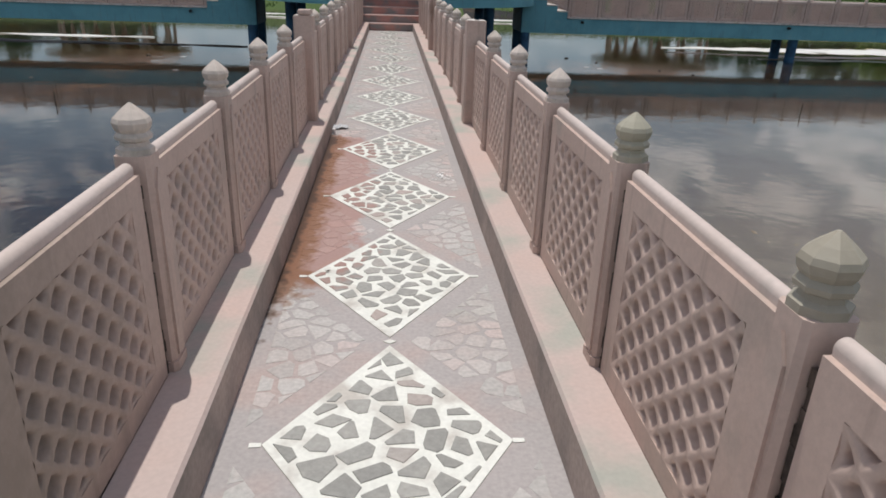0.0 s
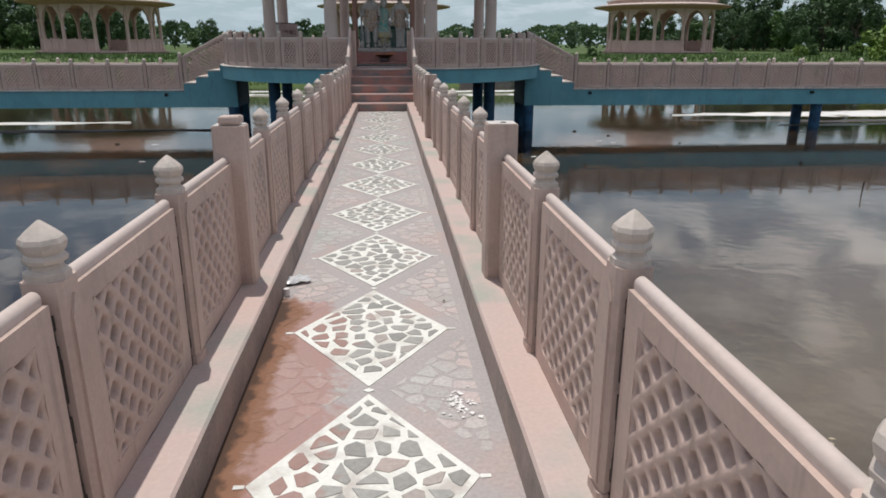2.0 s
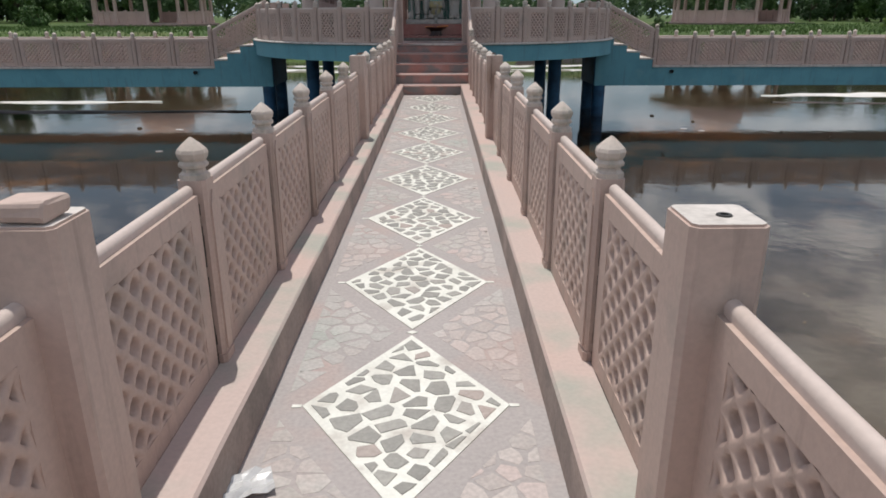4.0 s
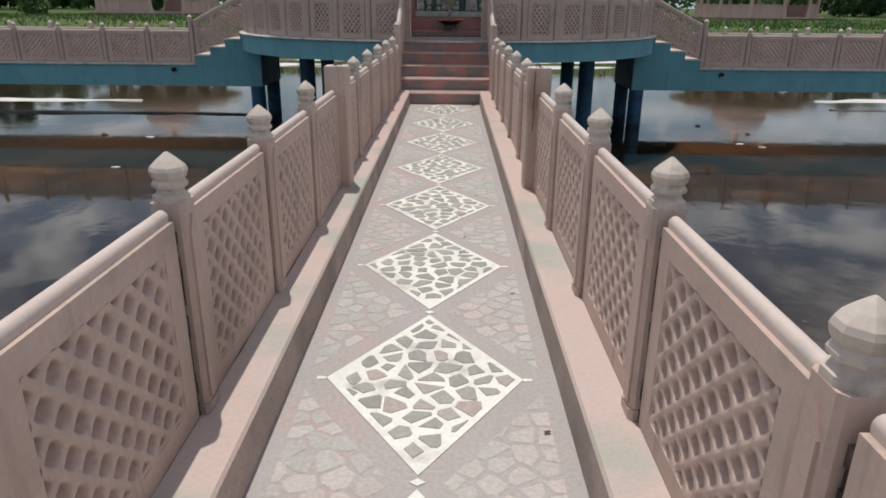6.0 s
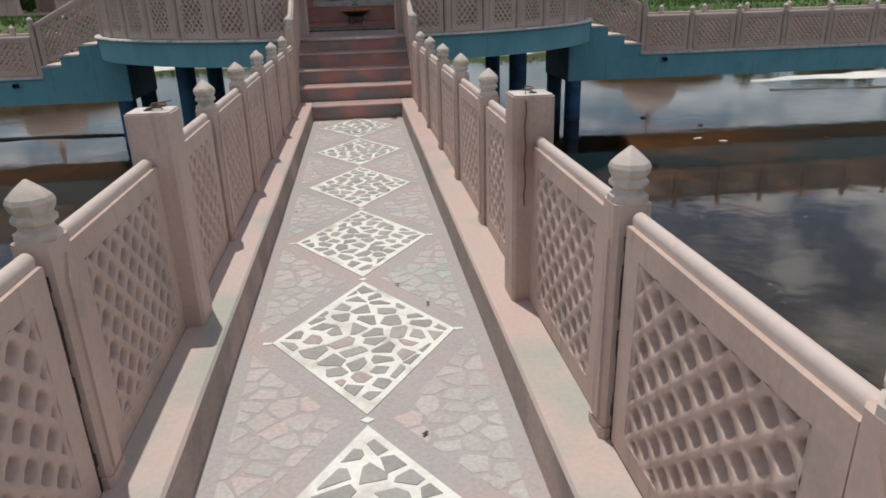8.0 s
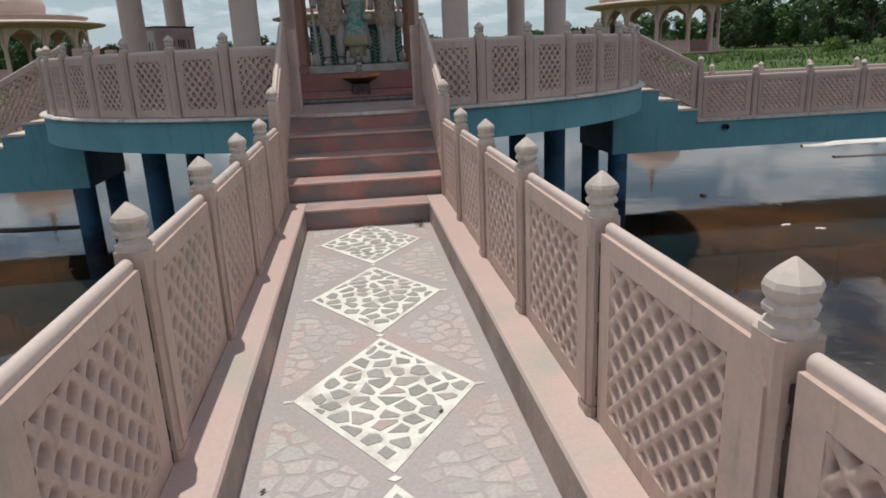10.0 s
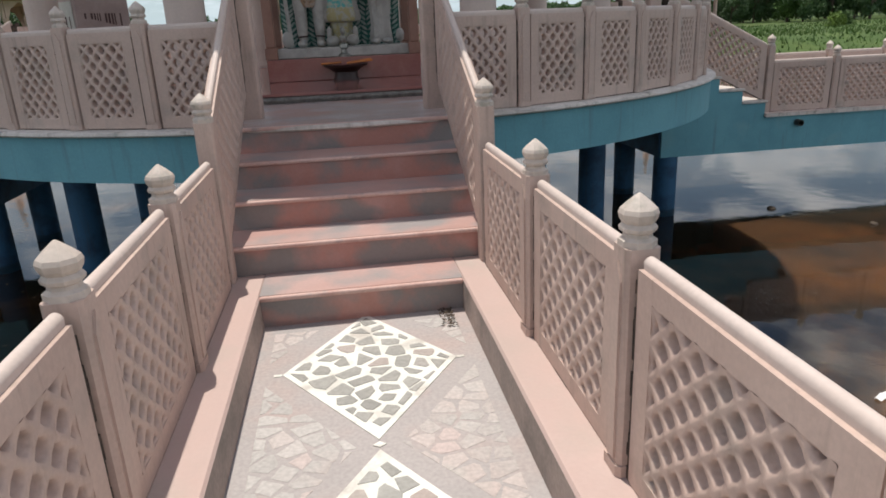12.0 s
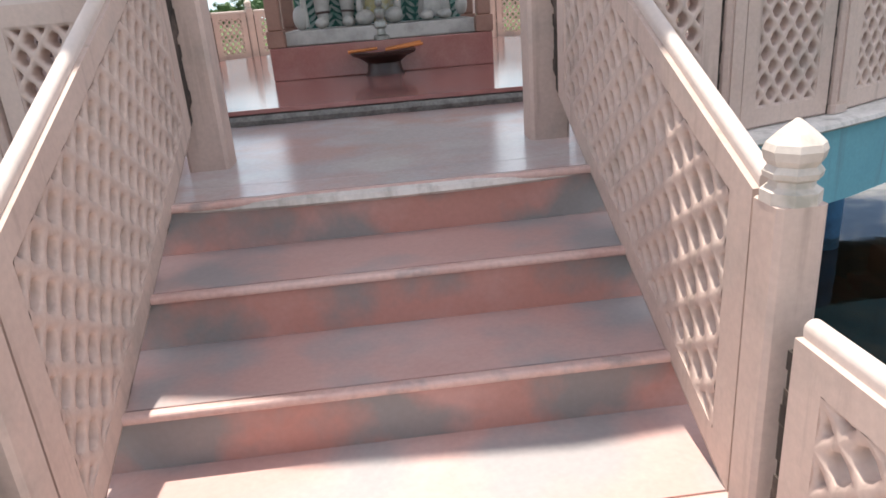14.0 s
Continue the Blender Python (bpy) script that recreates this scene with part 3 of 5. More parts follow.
def arm_base(turn):
    return Matrix.Translation((0, CENTRE, 0)) @ pose(0, 0, 0, 0, 0, turn)


def build_arm(tag, turn, reach):
    base = arm_base(turn)
    # first landing riser stands at LANDING + 4 treads
    foot = LANDING + 4 * TREAD
    bm = bmesh.new()
    box(bm, -0.58, 0.58, foot - 0.1, reach, -0.33, 0.0)
    ob = part("floor_" + tag, bm, M_FLOOR, None, m=base)
    tagged(ob, "grey-pink cement walk of the causeway with mosaic inlay", "floor", kind="structure")
    floor = ob
    for s in (-1, 1):
        bm = bmesh.new()
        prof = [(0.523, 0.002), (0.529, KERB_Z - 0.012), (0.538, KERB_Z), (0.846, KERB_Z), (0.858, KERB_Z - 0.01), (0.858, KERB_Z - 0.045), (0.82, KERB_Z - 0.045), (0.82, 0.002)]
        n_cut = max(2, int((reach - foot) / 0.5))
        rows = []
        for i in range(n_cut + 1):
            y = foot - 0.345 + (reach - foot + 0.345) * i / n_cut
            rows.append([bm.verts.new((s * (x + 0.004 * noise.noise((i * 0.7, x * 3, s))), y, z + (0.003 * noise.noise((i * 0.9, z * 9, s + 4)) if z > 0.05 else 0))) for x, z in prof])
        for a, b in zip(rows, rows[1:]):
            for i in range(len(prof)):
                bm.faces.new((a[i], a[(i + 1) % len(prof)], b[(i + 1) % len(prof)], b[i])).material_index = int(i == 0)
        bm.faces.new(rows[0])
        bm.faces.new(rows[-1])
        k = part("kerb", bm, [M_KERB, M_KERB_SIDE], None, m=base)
        tagged(k, "pink plastered kerb along the causeway", "kerb", kind="structure")
        bm = bmesh.new()
        box(bm, min(s * 0.60, s * 0.83), max(s * 0.60, s * 0.83), foot - 0.346, reach, -0.34, 0.118)
        b = part("wall_beam_" + tag, bm, M_BLUE, None, m=base)
        bm = bmesh.new()
        box(bm, min(s * 0.8585, s * 0.868), max(s * 0.8585, s * 0.868), foot - 0.34, reach, KERB_Z - 0.05, KERB_Z - 0.004)
        tagged(part("trim_deck_edge", bm, M_EDGE, None, m=base), "pale painted edge strip of the deck", "edging", kind="structure")
        tagged(b, "turquoise painted concrete side beam of the causeway", "beam", kind="structure")
    # steps
    stairs = holder("stairs_" + tag, base, "red sandstone steps with grey worn patches", "stairs", kind="structure")
    for i in range(5):
        y = LANDING + (4 - i) * TREAD
        half = 0.530 if i == 0 else 0.80
        z = RISER * (i + 1)
        inner = y - TREAD - (0.03 if i < 4 else 0.3)
        bm = bmesh.new()
        box(bm, -half, half, inner, y - 0.012, z - 0.026, z - 0.0005)
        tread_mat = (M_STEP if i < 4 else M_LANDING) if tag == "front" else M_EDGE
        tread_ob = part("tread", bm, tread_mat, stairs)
        bm = bmesh.new()
        box(bm, -half, half, y - 0.0115, y + 0.022, z - 0.026, z, 0.010, 3)
        part("nosing", bm, M_NOSING if tag == "front" else M_EDGE, tread_ob, "paler worn step nosing")
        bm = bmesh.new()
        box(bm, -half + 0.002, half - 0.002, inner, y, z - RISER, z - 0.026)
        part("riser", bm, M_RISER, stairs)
    # stepped flank walls with pale step ends
    for s in (-1, 1):
        bm = bmesh.new()
        pts = [(PLAT_R - 0.42, -0.34), (foot - 0.348, -0.34), (foot - 0.348, 0.14)]
        for i in range(1, 5):
            y = LANDING + (4 - i) * TREAD
            pts += [(y, RISER * i - 0.02), (y, RISER * (i + 1) - 0.036)]
        pts += [(PLAT_R - 0.42, TOP_Z - 0.036)]
        a = [bm.verts.new((s * 0.802, y, z)) for y, z in pts]
        b = [bm.verts.new((s * 0.833, y, z)) for y, z in pts]
        n = len(pts)
        bm.faces.new(a)
        bm.faces.new(b)
        for i in range(n):
            bm.faces.new((a[i], a[(i + 1) % n], b[(i + 1) % n], b[i]))
        w = part("wall_flank_" + tag, bm, M_BLUE, None, m=base)
        tagged(w, "turquoise painted stepped flank wall under the stairs", "wall", kind="structure")
        for i in range(1, 5):
            y = LANDING + (4 - i) * TREAD
            bm = bmesh.new()
            box(bm, min(s * 0.802, s * 0.853), max(s * 0.802, s * 0.853), y - TREAD, y + 0.022, RISER * (i + 1) - 0.034, RISER * (i + 1), 0.006, 1)
            part("tread_end", bm, M_EDGE, stairs, "pale painted step end")
    # twin pillars and cross beam
    for y in (4.3, 13.45, 22.6):
        if y > reach:
            continue
        for x in (-0.68, 0.68) if y < 5 else (-0.5, 0.5):
            bm = bmesh.new()
            lathe(bm, [(0.16, -2.4), (0.16, -0.335)], 20)
            p = part("pillar", bm, M_PILLAR, None, m=base @ pose(x, y, 0), smooth=40)
            tagged(p, "deep blue painted round concrete pillar in the water", "pillar", "pond pillars")
    bm = bmesh.new()
    box(bm, -0.80, 0.80, PLAT_R - 0.44, PLAT_R - 0.12, -0.33, 0.49)
    c = part("cross_beam", bm, M_PILLAR, None, m=base)
    tagged(c, "dark blue cross beam under the platform edge", "beam", kind="structure")
    return base, floor


FRONT, floor_front = build_arm("front", 180, CENTRE + 6)
EAST, _ = build_arm("east", -90, 34)
WEST, _ = build_arm("west", 90, 34)

# the long walk's own railings (built in world axes)
bm = bmesh.new()
lathe(bm, [(0.017, 0.0), (0.015, 0.003), (0.009, 0.003), (0.008, 0.0)], 12)
SOCKET = bm_mesh(bm, "rod_socket", M_DARK, 40)
for s in (-1, 1):
    rail = holder("railing", Matrix.Identity(4), "pink painted pierced concrete railing along the walk", "railing", "walk railings")
    for k in range(-7, 12):
        y = POST_A + k * POST_STEP
        if k in (-6, 0, 6):
            newel = put("big_post", BIG_POST, rail, pose(s * (POST_X - 0.02), y, KERB_Z), "square capless newel post")
            put("rod_socket", SOCKET, newel, pose(0.01 * s, -0.012, BIG_H + 0.0005), "dark empty rod socket")
        else:
            add_post(rail, s * POST_X, y, KERB_Z, 90)
        add_panel(rail, "walk", pose(s * PANEL_X, y + 0.064, KERB_Z, 0, 0, 90))
    stair_rail(FRONT, s, "stair railings")
for base in (EAST, WEST):
    for s in (-1, 1):
        straight_rail(base, s, 0, 25, SIDE_STEP, CENTRE - 17.53, (), "side", "pink painted pierced railing of the side causeway", "side railings")
        stair_rail(base, s, "stair railings")


# ---- round platform ----
def disc_ring(bm, r, z0, z1, n=96, mi=0):
    lathe(bm, [(r, z0), (r, z1)], n, mi=mi)


bm = bmesh.new()
disc_ring(bm, PLAT_R, 0.49, TOP_Z - 0.045)
tagged(part("platform_slab", bm, M_BLUE, None, m=pose(0, CENTRE, 0), smooth=30), "turquoise painted round platform slab on pillars", "platform", kind="structure")
bm = bmesh.new()
lathe(bm, [(PLAT_R + 0.03, TOP_Z - 0.043), (PLAT_R + 0.05, TOP_Z - 0.03), (PLAT_R + 0.045, TOP_Z - 0.012), (PLAT_R + 0.03, TOP_Z - 0.004), (3.0, TOP_Z - 0.004)], 96)
tagged(part("trim_platform_edge", bm, M_EDGE, None, m=pose(0, CENTRE, 0), smooth=30), "worn white edging round the platform", "edging", kind="structure")
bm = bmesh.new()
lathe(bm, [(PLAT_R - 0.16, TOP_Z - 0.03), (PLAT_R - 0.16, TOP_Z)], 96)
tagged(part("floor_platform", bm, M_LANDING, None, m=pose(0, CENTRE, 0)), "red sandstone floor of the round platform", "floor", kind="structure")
bm = bmesh.new()
lathe(bm, [(3.17, TOP_Z + 0.001), (3.17, TOP_Z + 0.055), (3.21, TOP_Z + 0.062), (3.21, TOP_Z + 0.085)], 8, phase=0.5)
tagged(part("floor_shrine", bm, M_PLINTH, None, m=pose(0, CENTRE, 0)), "polished dark red stone floor of the shrine", "floor", kind="structure")

bm = bmesh.new()
rows = []
LEDGE_N = 240
for i in range(LEDGE_N):
    a = 2 * math.pi * i / LEDGE_N
    side = (a + math.pi / 8) % (math.pi / 4) - math.pi / 8
    rr = 2.975 / math.cos(side)
    q = 0.022 * noise.noise((rr * math.cos(a) * 7, rr * math.sin(a) * 7, 1)) + 0.012 * noise.noise((rr * math.cos(a) * 25, rr * math.sin(a) * 25, 4))
    rows.append([bm.verts.new(((rr + d) * math.cos(a), (rr + d) * math.sin(a), z)) for d, z in ((-0.06, TOP_Z + 0.001), (0.0 + q, TOP_Z + 0.002), (0.012 + q * 1.4, TOP_Z + 0.028), (q, TOP_Z + 0.053 + q * 0.3), (-0.06, TOP_Z + 0.053))])
for i in range(LEDGE_N):
    a, b = rows[i], rows[(i + 1) % LEDGE_N]
    for k in range(4):
        bm.faces.new((a[k], b[k], b[k + 1], a[k + 1]))
M_CRUMB = mat("crumbling_mortar", (0.20, 0.19, 0.175), 0.9, (0.11, 0.10, 0.09), 9.0, grain=0.25)
tagged(part("trim_ledge", bm, M_CRUMB, None, m=pose(0, CENTRE, 0)), "crumbling grey mortar edge of the shrine floor", "edging", kind="structure")

# ring railing, nine panels a quadrant, closed at the back
RING_R = PLAT_R - 0.10
GAP = radians(9.1)


def ring_rail(a0, a1, count, ends=True):
    rail = holder("railing", pose(0, CENTRE, TOP_Z), "pink painted pierced railing round the platform", "railing", "platform railings")
    for i in range(count + 1):
        a = a0 + (a1 - a0) * i / count
        if ends or 0 < i < count:
            add_post(rail, RING_R * math.cos(a), RING_R * math.sin(a), 0, math.degrees(a) + 90)
        if i < count:
            b = a0 + (a1 - a0) * (i + 1) / count
            pa = Vector((RING_R * math.cos(a), RING_R * math.sin(a), 0))
            pb = Vector((RING_R * math.cos(b), RING_R * math.sin(b), 0))
            d = (pb - pa)
            k = (d.length - RING_PANEL) / 2 / d.length
            q = pa + d * k
            p = add_panel(rail, "ring", pose(q.x, q.y, 0, 0, 0, math.degrees(math.atan2(d.y, d.x))))


ring_rail(-math.pi / 2 + GAP, -GAP, 9, False)
ring_rail(math.pi + GAP, 1.5 * math.pi - GAP, 9, False)
ring_rail(GAP, math.pi - GAP, 20, False)

# pillars under the platform and columns above it, on one octagon
OCT_A, OCT_B = 3.03, 1.25
OCT = [(OCT_B, -OCT_A), (OCT_A, -OCT_B), (OCT_A, OCT_B), (OCT_B, OCT_A), (-OCT_B, OCT_A), (-OCT_A, OCT_B), (-OCT_A, -OCT_B), (-OCT_B, -OCT_A)]
bm = bmesh.new()
lathe(bm, [(0.165, -2.4), (0.165, 0.488)], 20)
me_pillar = bm_mesh(bm, "pillar", M_PILLAR, 40)
bm = bmesh.new()
lathe(bm, [(0.21, 0.0), (0.21, 0.12), (0.18, 0.16), (0.165, 0.20), (0.15, 3.85), (0.17, 3.92), (0.21, 4.05), (0.21, 4.24)], 12, phase=0.5)
me_column = bm_mesh(bm, "column", M_COLUMN, 30)
for x, y in OCT:
    tagged(put("pillar", me_pillar, None, pose(x, CENTRE + y, 0)), "deep blue painted round concrete pillar in the water", "pillar", "pond pillars")
    tagged(put("column", me_column, None, pose(x, CENTRE + y, TOP_Z)), "pink painted round column of the shrine", "column", "shrine columns")
bm = bmesh.new()
lathe(bm, [(4.28, 5.222), (4.30, 5.27), (3.5, 5.50)], 40)
lathe(bm, [(3.5, 5.104), (3.5, 5.22)], 8, phase=0.5)
tagged(part("roof", bm, M_COLUMN, None, m=pose(0, CENTRE, 0)), "plain roof slab over the shrine columns", "roof", kind="structure")

# ---- pond, ground ----
def ground_height(x, y):
    def ss(a, b, v):
        v = min(1, max(0, (v - a) / (b - a)))
        return v * v * (3 - 2 * v)
    edge = 42.0 + 1.5 * noise.noise((x * 0.06, 3.1, 0))
    far = ss(edge, edge + 7, y)
    side = ss(30.5, 34, abs(x))
    near = ss(-22, -26, y)
    land = max(far, side, near)
    h = -1.42 + 0.10 * noise.noise((x * 0.2, y * 0.2, 7)) * (1 - land) + land * 1.82
    h += land * (0.12 * noise.noise((x * 0.05, y * 0.05, 1)) + 0.35 * ss(48, 95, math.hypot(x, y - 20)))
    return h


def axis(lo, hi, fine_lo, fine_hi, step):
    out, v = [], fine_lo
    while v <= fine_hi:
        out.append(v)
        v += step
    d, v = step, fine_hi
    while v < hi:
        d *= 1.45
        v += d
        out.append(min(v, hi))
    d, v = step, fine_lo
    while v > lo:
        d *= 1.45
        v -= d
        out.insert(0, max(v, lo))
    return out


gx, gy = axis(-1500, 1500, -60, 60, 1.5), axis(-1500, 1500, -30, 80, 1.5)
gv = [(x, y, ground_height(x, y)) for y in gy for x in gx]
nx = len(gx)
gf = [(j * nx + i, j * nx + i + 1, (j + 1) * nx + i + 1, (j + 1) * nx + i) for j in range(len(gy) - 1) for i in range(nx - 1)]
me = bpy.data.meshes.new("ground")
me.from_pydata(gv, [], gf)
M_GROUND = mat("lawn", (0.045, 0.088, 0.012), 0.9, (0.07, 0.112, 0.018), 0.25, grain=0.25, fine=9.0, bump=0.6, depth=0.05, third=(0.11, 0.12, 0.035), third_scale=0.12, third_blend=(0.58, 0.76))
M_BED = mat("pond_bed", (0.008, 0.007, 0.006), 0.9, (0.075, 0.040, 0.016), 1.1, (0.50, 0.68), grain=0.7, fine=4.0, bump=0.5, depth=0.03, third=(0.013, 0.012, 0.011), third_scale=0.25, third_blend=(0.42, 0.56))


def silt(m, spot, near, far, col):
    """A shoal of silt on the pond bed with a ragged edge."""
    n, l = m.node_tree.nodes, m.node_tree.links
    p = n["Principled BSDF"]
    src = p.inputs["Base Color"].links[0].from_socket
    geo = n.new("ShaderNodeNewGeometry")
    off = n.new("ShaderNodeVectorMath")
    off.operation = "DISTANCE"
    off.inputs[1].default_value = spot
    l.new(geo.outputs["Position"], off.inputs[0])
    noi = n.new("ShaderNodeTexNoise")
    noi.inputs["Scale"].default_value = 0.9
    noi.inputs["Detail"].default_value = 7
    noi.inputs["Roughness"].default_value = 0.65
    l.new(geo.outputs["Position"], noi.inputs["Vector"])
    add = n.new("ShaderNodeMath")
    add.operation = "MULTIPLY_ADD"
    add.inputs[1].default_value = 7.0
    l.new(noi.outputs[0], add.inputs[0])
    l.new(off.outputs["Value"], add.inputs[2])
    r = n.new("ShaderNodeMapRange")
    r.inputs[1].default_value, r.inputs[2].default_value = far, near
    r.inputs[4].default_value = 0.85
    l.new(add.outputs[0], r.inputs[0])
    mx = n.new("ShaderNodeMix")
    mx.data_type = "RGBA"
    mx.inputs[7].default_value = (*col, 1)
    l.new(r.outputs[0], mx.inputs[0])
    l.new(src, mx.inputs[6])
    l.new(mx.outputs[2], p.inputs["Base Color"])


silt(M_BED, (8.0, 6.0, -1.4), 8.0, 12.4, (0.155, 0.16, 0.165))
silt(M_BED, (5.6, 20.3, -1.4), 3.3, 5.6, (0.10, 0.042, 0.011))
silt(M_BED, (-6.5, 20.3, -1.4), 3.4, 6.4, (0.06, 0.028, 0.010))
me.materials.append(M_GROUND)
me.materials.append(M_BED)
for f in me.polygons:
    f.use_smooth = True
    if f.center.z < WATER_Z + 0.1:
        f.material_index = 1
tagged(put("ground", me), "bright green lawn round the pond", "lawn", kind="structure")
me = bpy.data.meshes.new("water")
me.from_pydata([(-36, -28, WATER_Z), (36, -28, WATER_Z), (36, 51, WATER_Z), (-36, 51, WATER_Z)], [], [(0, 1, 2, 3)])
me.materials.append(M_WATER)
water = put("water", me)
water.visible_shadow = False
tagged(water, "still brown pond water reflecting the cloudy sky", "water", kind="structure")


# ---- pavilions ----
def pavilion_parts(home, N=12, R=4.45):
    plinth_h, rail_h, spring, top = 0.35, 1.25, 2.75, 4.05
    bm = bmesh.new()
    lathe(bm, [(R + 0.5, -0.6), (R + 0.5, plinth_h - 0.1), (R + 0.6, plinth_h - 0.08), (R + 0.6, plinth_h)], N * 2)
    part("plinth", bm, M_PAVILION, home)
    bm = bmesh.new()
    lathe(bm, [(0.21, 0), (0.21, 0.2), (0.15, 0.3), (0.13, spring - plinth_h - 0.25), (0.19, spring - plinth_h - 0.1), (0.21, spring - plinth_h)], 12)
    col = bm_mesh(bm, "column", M_PAVILION, 40)
    chord = 2 * R * math.sin(math.pi / N)
    # arch panel between two columns: cusped opening under a flat head
    bm = bmesh.new()
    half = chord / 2
    arch = []
    for i in range(0, 25):
        a = math.pi * i / 24
        rr = (half - 0.17) * (1 - 0.07 * abs(math.sin(a * 4.5)))
        arch.append((-rr * math.cos(a), spring + 0.92 * rr * math.sin(a) + 0.10 * max(0, 1 - abs(i - 12) / 5)))
    for i in range(24):
        (xa, za), (xb, zb) = arch[i], arch[i + 1]
        ta, tb = -half + chord * i / 24, -half + chord * (i + 1) / 24
        extrude_xz(bm, [(xa, za), (xb, zb), (tb, top), (ta, top)], -0.11, 0.11)
    for s in (-1, 1):
        extrude_xz(bm, [(s * half, spring), (s * (half - 0.17), spring), (s * half, top)], -0.11, 0.11)
    arch_me = bm_mesh(bm, "arch", M_PAVILION)
    bm = bmesh.new()
    box(bm, -half + 0.1, half - 0.1, -0.03, 0.03, plinth_h, plinth_h + 0.80)
    rail_me = bm_mesh(bm, "balustrade", M_PAVILION)
    bm = bmesh.new()
    box(bm, -half + 0.1, half - 0.1, -0.07, 0.07, plinth_h + 0.802, plinth_h + 0.9)
    rail_cap = bm_mesh(bm, "balustrade_cap", M_PAVILION)
    bm = bmesh.new()
    box(bm, -0.05, 0.05, -0.07, 0.07, plinth_h, plinth_h + 1.0)
    rail_post = bm_mesh(bm, "balustrade_post", M_PAVILION)
    for i in range(N):
        a = 2 * math.pi * (i + 0.13) / N
        b = 2 * math.pi * (i + 0.63) / N
        put("column", col, home, pose(R * math.cos(a), R * math.sin(a), plinth_h))
        rr = R * math.cos(math.pi / N)
        m = pose(rr * math.cos(b), rr * math.sin(b), 0, 0, 0, math.degrees(b) + 90)
        put("arch", arch_me, home, m)
        if i % 6 != 3:
            bal = put("balustrade", rail_me, home, m)
            put("balustrade_cap", rail_cap, bal)
            for k in (-1, 1):
                put("balustrade_post", rail_post, bal, pose(k * chord / 6, 0, 0))
    bm = bmesh.new()
    lathe(bm, [(R + 0.14, top - 0.25), (5.75, top - 0.05), (5.81, top - 0.03), (5.81, top - 0.005)], 48)
    part("eave_soffit", bm, M_EAVE, home, "brown underside of the eave", smooth=30)
    bm = bmesh.new()
    lathe(bm, [(5.82, top + 0.0), (5.84, top + 0.06), (4.9, top + 0.22), (4.6, top + 0.24), (4.6, top + 0.46), (4.75, top + 0.48), (4.75, top + 0.55), (3.6, top + 0.62), (2.3, top + 0.68)], 48)
    part("eave", bm, M_DOME, home, smooth=30)
    bm = bmesh.new()
    z = top + 0.66
    prof = [(2.15, z), (2.2, z + 0.2), (2.1, z + 0.25), (2.15, z + 0.4)]
    prof += [(2.2 * math.cos(t) ** 0.8 + 0.02, z + 0.4 + 1.7 * math.sin(t) ** 1.1) for t in [math.pi / 2 * i / 11 for i in range(1, 11)]]
    prof += [(0.62, z + 2.10), (0.66, z + 2.2), (0.40, z + 2.3), (0.18, z + 2.5), (0.28, z + 2.85), (0.14, z + 3.1), (0.2, z + 3.3), (0.02, z + 4.3)]
    lathe(bm, prof, 32)
    part("dome", bm, M_DOME, home, smooth=30)
    bm = bmesh.new()
    lathe(bm, [(R - 0.1, plinth_h + 0.001), (R - 0.1, plinth_h + 0.01)], 24)
    part("pavement", bm, M_DOME, home)


PAV = 1.22
pav = holder("pavilion", pose(29.9, 77.4, 0.25), "pink domed garden pavilion with cusped arches on the lawn", "pavilion", "garden pavilions")
pavilion_parts(pav)
pav.scale = (PAV, PAV, PAV)
copy_thing(pav, pose(-28.2, 75.6, 0.25, 0, 0, 11))
copy_thing(pav, pose(0, 79.5, 0.25, 0, 0, 5))
# ---- shrine ----
SF = TOP_Z + 0.085
SHRINE = Matrix.Translation((0.06, CENTRE, SF)) @ Matrix.Scale(0.88, 4) @ Matrix.Translation((0, -23.9, -SF))
ped = holder("pedestal", SHRINE @ pose(0, 22.9, SF), "polished red stone pedestal with a white top slab", "pedestal")
bm = bmesh.new()
box(bm, -0.97, 0.97, -0.55, 0.7, 0, 0.275, 0.008, 2)
part("base", bm, M_PLINTH, ped)
bm = bmesh.new()
box(bm, -0.84, 0.84, -0.44, 0.6, 0.277, 0.40, 0.012, 2)
part("top_slab", bm, M_STATUE, ped, "grey-white marble slab")
bm = bmesh.new()
box(bm, -0.075, 0.075, -0.075, 0.075, 0, 0.14, 0.006, 1)
box(bm, -0.06, 0.06, -0.06, 0.06, 0.14, 1.95, 0.012, 1)
box(bm, -0.085, 0.085, -0.085, 0.085, 1.95, 2.085, 0.006, 1)
niche_me = bm_mesh(bm, "niche_post", M_BROWN)
for s in (-1, 1):
    for y in (22.42, 23.50):
        tagged(put("niche_post", niche_me, None, SHRINE @ pose(s * 0.905, y, SF + 0.277)), "brown painted square post beside the statues", "post", "niche posts")


# unseen slab added over the niche posts to keep light off the statues
bm = bmesh.new()
box(bm, -1.08, 1.08, 22.24, 23.68, SF + 0.277 + 2.087, SF + 0.277 + 2.22, 0.01, 2)
tagged(part("niche_canopy", bm, M_BROWN, None, m=SHRINE), "unseen brown slab added to shade the statues", "canopy")


